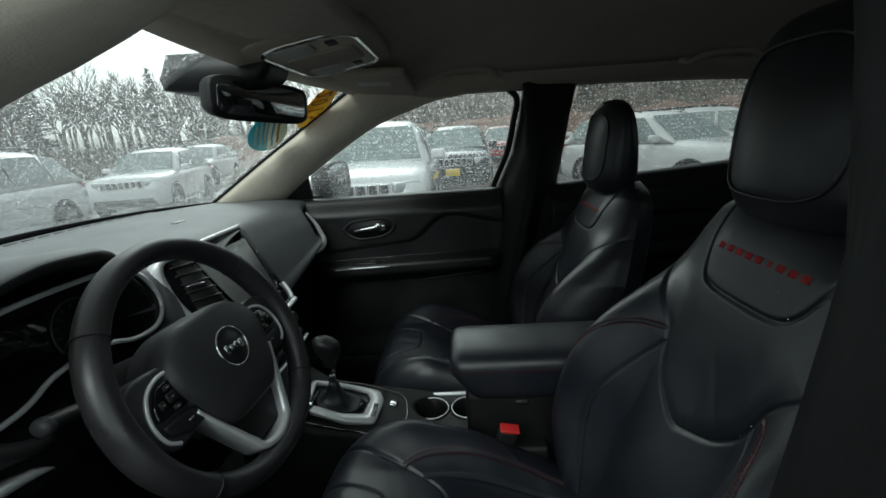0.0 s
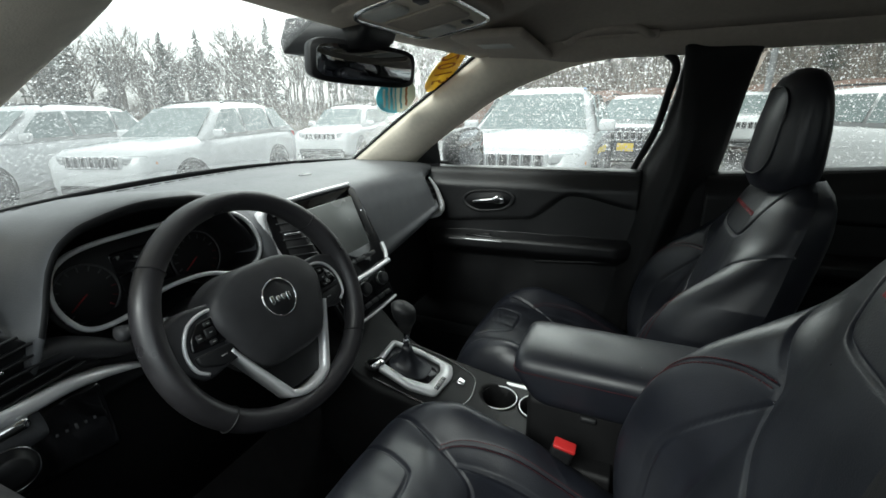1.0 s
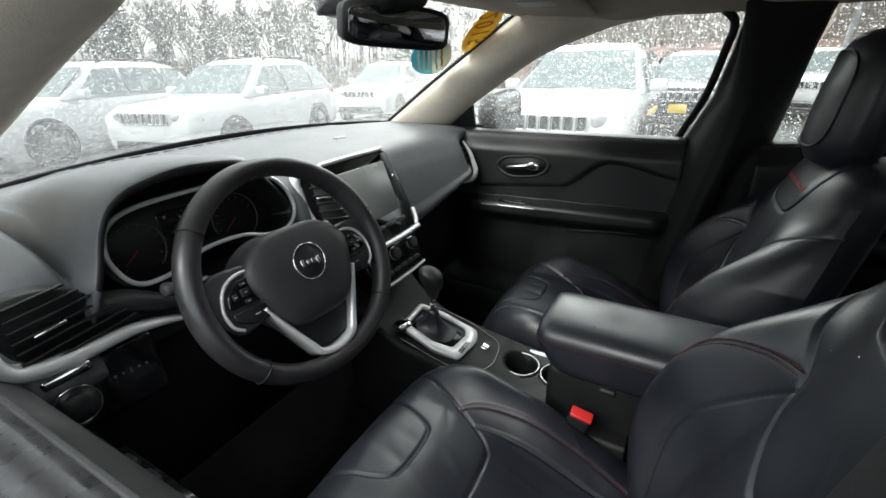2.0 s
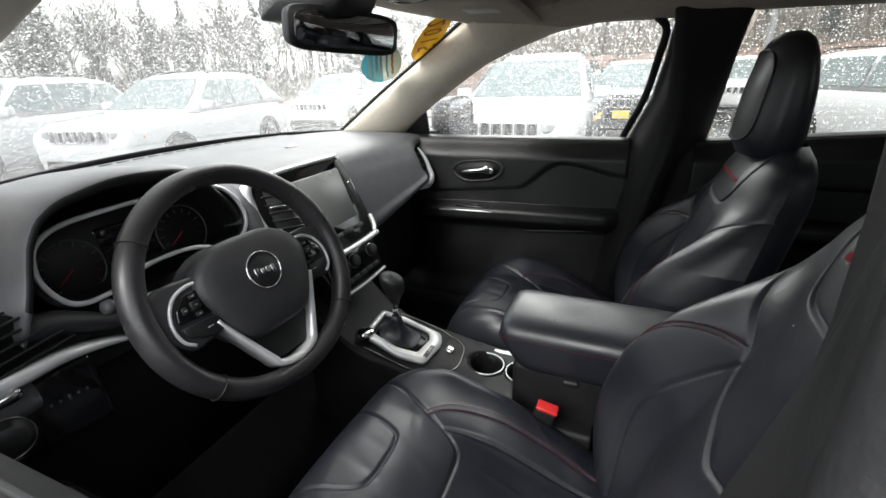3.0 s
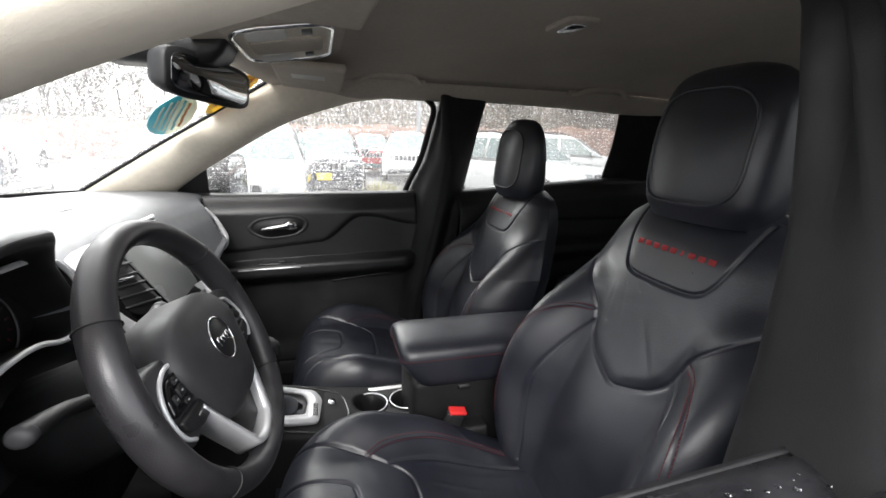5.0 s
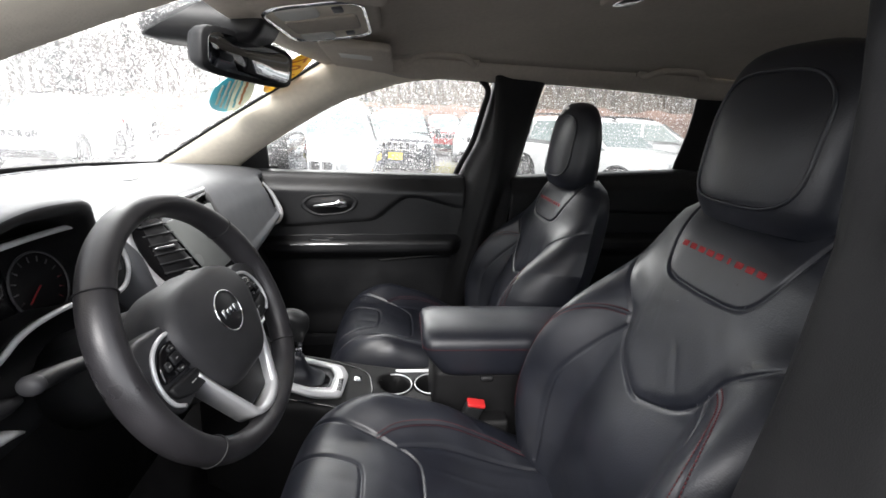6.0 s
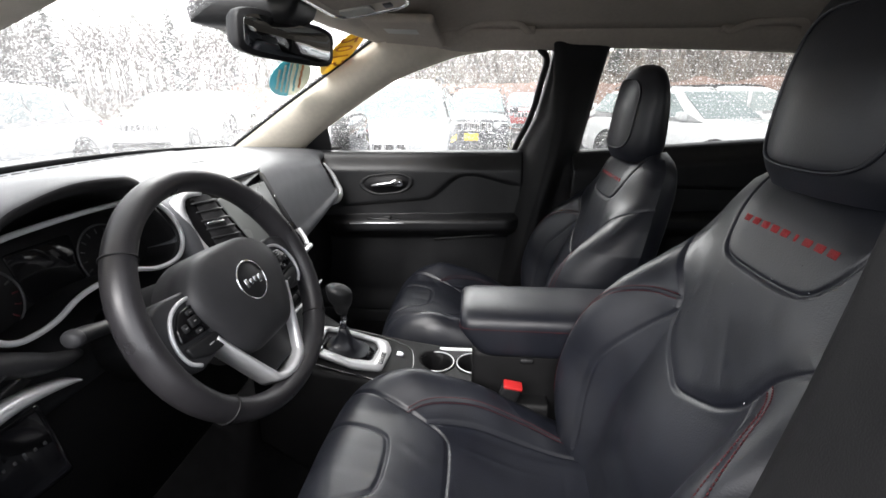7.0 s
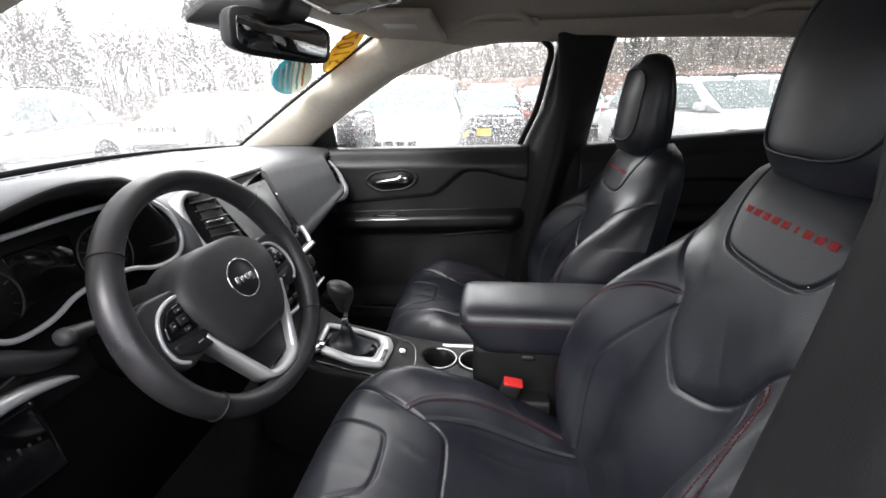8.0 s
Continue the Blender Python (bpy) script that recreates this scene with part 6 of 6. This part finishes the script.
        for wx in (1.42, -1.30):
            arch = [[((wx + r * math.cos(2 * math.pi * i / 32)) * big, s * yy * big, (0.37 + r * math.sin(2 * math.pi * i / 32)) * big) for i in range(32)] for r, yy in ((0.44, 0.925), (0.43, 0.945), (0.385, 0.945), (0.38, 0.80))]
            part("wheel_arch", loft(arch, cap=False), PLASTIC, c, "black plastic wheel arch")
            part("arch_well", loft([[((wx + 0.40 * math.cos(2 * math.pi * i / 24)) * big, s * yy * big, (0.37 + 0.40 * math.sin(2 * math.pi * i / 24)) * big) for i in range(24)] for yy in (0.936, 0.930)]), DARK, c)
            prof = ((0.20, 0.90), (0.24, 0.955), (0.34, 0.965), (0.365, 0.94), (0.365, 0.76), (0.33, 0.74))
            wl = part("wheel", loft([[((wx + r * math.cos(2 * math.pi * i / 32)) * big, s * yy * big, (0.37 + r * math.sin(2 * math.pi * i / 32)) * big) for i in range(32)] for r, yy in prof], cap=False), TYRE, c, "black tyre")
            part("rim", loft([[((wx + r * math.cos(2 * math.pi * i / 32)) * big, s * yy * big, (0.37 + r * math.sin(2 * math.pi * i / 32)) * big) for i in range(32)] for r, yy in ((0.235, 0.945), (0.215, 0.93), (0.20, 0.90), (0.06, 0.925), (0.01, 0.93))]), GREY_PLASTIC, wl, "alloy rim")
    part("grille_band", rbox(0.06, 1.02, 0.20, 0.03, 3, pose(2.295 * big, 0, 0.83 * big, 0, -6, 0)), body, c)
    for k in range(7):
        g = part("grille_slot", rbox(0.05, 0.095, 0.155, 0.02, 3, pose(2.308 * big, (k - 3) * 0.138 * big, 0.83 * big, 0, -6, 0)), DARK, c, "dark upright grille slot")
        part("slot_frame", ring(rounded([(-0.058, -0.088), (0.058, -0.088), (0.058, 0.088), (-0.058, 0.088)], 0.02), rounded([(-0.046, -0.076), (0.046, -0.076), (0.046, 0.076), (-0.046, 0.076)], 0.018), 0.02, pose(2.33 * big, (k - 3) * 0.138 * big, 0.83 * big, 90, 0, 90)), CHROME, g)
    part("lower_bumper", rbox(0.12, 1.45, 0.22, 0.05, 3, pose(2.27 * big, 0, 0.42 * big)), PLASTIC, c, "black lower bumper")
    for s in (-1, 1):
        part("roof_bar", tube(spline([(0.0, s * 0.62 * big, 1.68 * big), (-0.3, s * 0.62 * big, 1.725 * big), (-1.3 * big, s * 0.61 * big, 1.725 * big), (-1.6 * big, s * 0.60 * big, 1.665 * big)], 16), 0.018, 8), PLASTIC, c, "black roof bar")
    if plate:
        part("front_plate", rbox(0.02, 0.32, 0.16, 0.006, 2, pose(2.36 * big, 0, 0.60 * big)), PLATE_YELLOW, c, "plain yellow front plate")
    return c


white_suv = build_car("parked_car", "white sport utility car parked nose forward on the wet lot", PAINT_WHITE)
white_suv.matrix_basis = pose(6.45, 1.30, -0.08, 0, 0, 180)
dark_suv = build_car("parked_car", "dark grey sport utility car with a yellow front plate", PAINT_DARK, 0.96, plate=True)
dark_suv.matrix_basis = pose(11.3, 0.02, -0.08, 0, 0, 177)
for x, y, rz, size in ((4.9, 7.4, 194, 0.94), (3.4, 10.0, 194, 0.94), (10.6, 8.1, 194, 0.90), (17.4, 10.8, 189, 0.95), (-4.4, 11.2, 194, 0.95)):
    k = copy_thing(white_suv, pose(x, y, -0.08, 0, 0, rz) @ Matrix.Scale(size, 4))
k = copy_thing(white_suv, pose(8.4, -4.2, -0.08, 0, 0, 205) @ Matrix.Scale(0.96, 4))
k["label"] = "white sport utility car parked across the lane with its nose forward"
for x, y, rz in ((11.5, -7.2, -110), (15.5, -3.0, 170)):
    k = copy_thing(white_suv, pose(x, y, -0.08, 0, 0, rz))
    k["label"] = "white sport utility car parked in the far row"
k = copy_thing(dark_suv, pose(10.5, -12.0, -0.08, 0, 0, -110))
k["label"] = "dark grey sport utility car in the far row"
red_car = build_car("parked_car", "dark red car parked in the far row", PAINT_RED, 0.95)
red_car.matrix_basis = pose(18.5, -1.9, -0.08, 0, 0, 178)
silver_car = build_car("parked_car", "silver grey car parked in the far row", PAINT_SILVER, 0.98)
silver_car.matrix_basis = pose(17.0, 3.5, -0.08, 0, 0, 178)

# ---- wooded bank ----
BARK = surface("bark", (0.17, 0.15, 0.13), 0.9, scale=8, vary=0.4, bump=0.8, grain=40)
# needle and twig colours lightened to stand in for haze over the bank
NEEDLE = surface("conifer_needles", (0.105, 0.12, 0.10), 0.7, scale=4, vary=0.5, bump=0.0)
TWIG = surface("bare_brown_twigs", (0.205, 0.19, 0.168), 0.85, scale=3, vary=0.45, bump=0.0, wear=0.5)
BANK = surface("brown_bank", (0.155, 0.125, 0.10), 0.95, scale=1.5, vary=0.45, bump=0.8, grain=6, wear=0.3)


def bank_z(d):
    return 0.0 if d < 0 else 3.4 * (1 - math.exp(-d / 7.0)) + 0.06 * d


def bank_fn(u, v):
    a = radians(118 - 200 * u)
    d = 34 * v - 0.4
    r = 27 + 8 * max(0.0, math.sin(a)) + d
    z = bank_z(d) * (1.25 - 0.85 * step01(-5, 40, math.degrees(a))) + 0.25 * noise.noise(Vector((r * 0.2 * math.cos(a), r * 0.2 * math.sin(a), 0))) * min(1, max(0, d))
    return Vector((r * math.cos(a), r * math.sin(a), z - 0.08 - (0.2 if d < 0 else 0)))


tagged(sheet("bank", bank_fn, 80, 24, BANK, None, 0.1, offset=-1), "brown wooded bank behind the car park", "bank", kind="structure")


def conifer(h, seed):
    rng = random.Random(seed)
    t = thing("conifer", "dark green conifer on the bank", "tree", group="conifers")
    part("trunk", tube([(0, 0, -0.3), (0.05, 0, h * 0.5), (0, 0, h)], [h * 0.018, h * 0.012, 0.01], 8), BARK, t)
    vs, fs = [], []
    for k in range(int(h * 26)):
        f = (k + rng.random()) / (h * 26)
        z = h * (0.10 + 0.90 * f)
        reach = (1 - f) ** 0.85 * h * 0.20 * rng.uniform(0.55, 1.15) + 0.12
        a = rng.uniform(0, 2 * math.pi)
        dr = Vector((math.cos(a), math.sin(a), 0))
        sd = Vector((-dr.y, dr.x, 0))
        for q in range(6):
            s0 = q / 6 * reach
            p = dr * s0 + Vector((0, 0, z - 0.25 * s0 + rng.uniform(-0.1, 0.1)))
            for sg in (-1, 1):
                ln = reach * 0.30 * rng.uniform(0.6, 1.2)
                tip = p + (dr * 0.8 + sd * sg * rng.uniform(0.5, 1.0)) * ln + Vector((0, 0, rng.uniform(-0.25, 0.05) * ln))
                b = len(vs)
                vs += [p + Vector((0, 0, 0.05)), tip, p - Vector((0, 0, 0.08)) + dr * 0.1 * ln]
                fs.append((b, b + 1, b + 2))
    part("crown", (vs, fs), NEEDLE, t, smooth=False)
    return t


def bare_tree(h, seed):
    rng = random.Random(seed)
    t = thing("bare_tree", "leafless brown tree on the bank", "tree", group="bare trees")
    segs = []

    def grow(p, d, ln, r, lev):
        q = p + d * ln
        segs.append((p, q, r, r * 0.65))
        if lev == 0:
            return
        for _ in range(3 if lev > 1 else 4):
            n = (d + Vector((rng.uniform(-1, 1), rng.uniform(-1, 1), rng.uniform(-0.2, 0.7))) * 0.75).normalized()
            grow(p + d * ln * rng.uniform(0.5, 1.0), n, ln * rng.uniform(0.55, 0.75), r * 0.55, lev - 1)
    grow(Vector((0, 0, -0.2)), Vector((0, 0, 1)), h * 0.36, h * 0.018, 4)
    trunk = [tube([a, b], [r0, r1], 5) for a, b, r0, r1 in segs[:1]]
    part("trunk", joined(*trunk), BARK, t)
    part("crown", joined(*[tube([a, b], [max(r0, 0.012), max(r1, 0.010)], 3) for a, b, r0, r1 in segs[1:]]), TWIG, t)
    return t


_rng = random.Random(4)
kinds = [conifer(7.5, 1), conifer(9.5, 2), conifer(6.0, 3), bare_tree(6.5, 4), bare_tree(5.0, 5)]


def on_bank(a_deg, d):
    u = (118 - a_deg) / 200
    return bank_fn(u, (d + 0.4) / 34)


for k in range(296):
    a = _rng.uniform(-75, 20) if k % 3 == 0 else _rng.uniform(20, 112)
    d = _rng.uniform(0.5, 16)
    p = on_bank(a, d)
    conif = _rng.random() < (0.07 if a > 22 else 0.04)
    src = kinds[_rng.randrange(3)] if conif else kinds[3 + _rng.randrange(2)]
    copy_thing(src, Matrix.Translation(p) @ pose(0, 0, 0, 0, 0, _rng.uniform(0, 360)) @ Matrix.Scale(_rng.uniform(0.6, 0.9) if conif else _rng.uniform(0.95, 1.45), 4))
for k, src in enumerate(kinds):
    src.matrix_basis = Matrix.Translation(on_bank(95 - 30 * k, 3.0))

# leafless woodland that closes the gaps behind the single trees
_wood = []
_crowns = [[(tuple(v.co) for v in c.data.vertices), [tuple(p.vertices) for p in c.data.polygons]] for src in kinds[3:] for c in src.children]
_crowns = [([Vector(v) for v in vs], fs) for vs, fs in _crowns]
for k in range(150):
    a = -70 + 182 * (k + _rng.random()) / 150
    _m = Matrix.Translation(on_bank(a, _rng.uniform(9, 22))) @ pose(0, 0, 0, 0, 0, _rng.uniform(0, 360)) @ Matrix.Scale(_rng.uniform(1.0, 1.5), 4)
    pick = 2 * _rng.randrange(2)
    _wood += [moved(_crowns[pick], _m), moved(_crowns[pick + 1], _m)]
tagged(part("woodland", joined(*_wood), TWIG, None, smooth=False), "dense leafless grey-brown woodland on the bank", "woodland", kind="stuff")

# brushwood between the trunks
vs, fs = [], []
for k in range(9000):
    a, d = _rng.uniform(-80, 116), _rng.uniform(-0.2, 14) ** 1.0
    p = on_bank(a, max(0.0, d))
    h = _rng.uniform(0.4, 1.6)
    tip = p + Vector((_rng.uniform(-0.6, 0.6), _rng.uniform(-0.6, 0.6), h))
    w = Vector((_rng.uniform(-1, 1), _rng.uniform(-1, 1), 0)) * 0.06
    b = len(vs)
    vs += [p - w, p + w, tip]
    fs.append((b, b + 1, b + 2))
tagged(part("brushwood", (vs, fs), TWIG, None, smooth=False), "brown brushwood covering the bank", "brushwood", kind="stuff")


# low reddish retaining wall along the foot of the bank, a lamp post, a banner and a shrub
RED_EARTH = surface("reddish_stone", (0.29, 0.195, 0.16), 0.9, scale=2.0, vary=0.35, bump=0.8, grain=12, wear=0.4)


def low_wall_fn(u, v):
    a = radians(30 - 90 * u)
    r = 26.2 + 8 * max(0.0, math.sin(a)) + 0.5 * v
    return Vector((r * math.cos(a), r * math.sin(a), -0.1 + (2.0 + 0.35 * noise.noise(Vector((u * 30, 1, 0)))) * min(1.0, v * 1.6) + 0.5 * u))


tagged(sheet("retaining_wall", low_wall_fn, 90, 6, RED_EARTH, None, 0.2, offset=-1), "low reddish stone wall at the foot of the bank", "retaining wall", kind="structure")
POST = surface("galvanised_post", (0.35, 0.36, 0.37), 0.5, metal=0.4, vary=0.15, bump=0.1)
lamp_post = thing("street_lamp", "tall grey steel lamp post at the car park's edge", "street lamp", at=(16.0, -3.5, -0.08))
part("pole", tube([(0, 0, 0), (0, 0, 4.0), (0, 0, 8.0)], [0.10, 0.085, 0.06], 12), POST, lamp_post)
part("base_plate", rbox(0.36, 0.36, 0.06, 0.01, 2, pose(0, 0, 0.03)), POST, lamp_post)
part("lamp_head", rbox(0.30, 0.75, 0.12, 0.04, 3, pose(0, 0.30, 8.0)), POST, lamp_post)
CLOTH_BLUE = surface("blue_banner_cloth", (0.16, 0.36, 0.72), 0.8, vary=0.15, bump=0.2, grain=80)
CLOTH_WHITE = surface("white_banner_cloth", (0.78, 0.78, 0.78), 0.8, vary=0.06, bump=0.2, grain=80)
banner = thing("banner", "blue and white cloth banner on a slim pole", "banner", at=(14.0, 1.85, -0.08))
part("pole", tube([(0, -0.30, 0), (0, -0.30, 2.0)], 0.02, 8), POST, banner)
part("cloth", grid(lambda u, v: Vector((0.05 * math.sin(6 * u), -0.28 + 0.62 * u, 1.92 - (0.75 - 0.25 * u) * v)), 10, 10), CLOTH_BLUE, banner, "blue cloth")
part("cloth_hem", grid(lambda u, v: Vector((0.05 * math.sin(6 * u), -0.28 + 0.62 * u, 1.17 + 0.25 * u - 0.30 * v - 0.004)), 10, 6), CLOTH_WHITE, banner, "white cloth")
SHRUB = surface("dry_grass", (0.34, 0.32, 0.14), 0.8, scale=6, vary=0.4, bump=0.0)
shrub = thing("shrub", "dry yellow-green clump of grass beside the parked cars", "shrub", at=(9.4, -1.1, -0.08))
vs, fs = [], []
for k in range(700):
    a, r = _rng.uniform(0, 2 * math.pi), 0.30 * math.sqrt(_rng.random())
    p = Vector((r * math.cos(a), 1.2 * r * math.sin(a), 0))
    tip = p * 1.7 + Vector((_rng.uniform(-0.1, 0.1), _rng.uniform(-0.1, 0.1), _rng.uniform(0.25, 0.55) * (1.1 - r)))
    w = Vector((-math.sin(a), math.cos(a), 0)) * 0.012
    b = len(vs)
    vs += [p - w, p + w, tip]
    fs.append((b, b + 1, b + 2))
part("blades", (vs, fs), SHRUB, shrub, smooth=False)
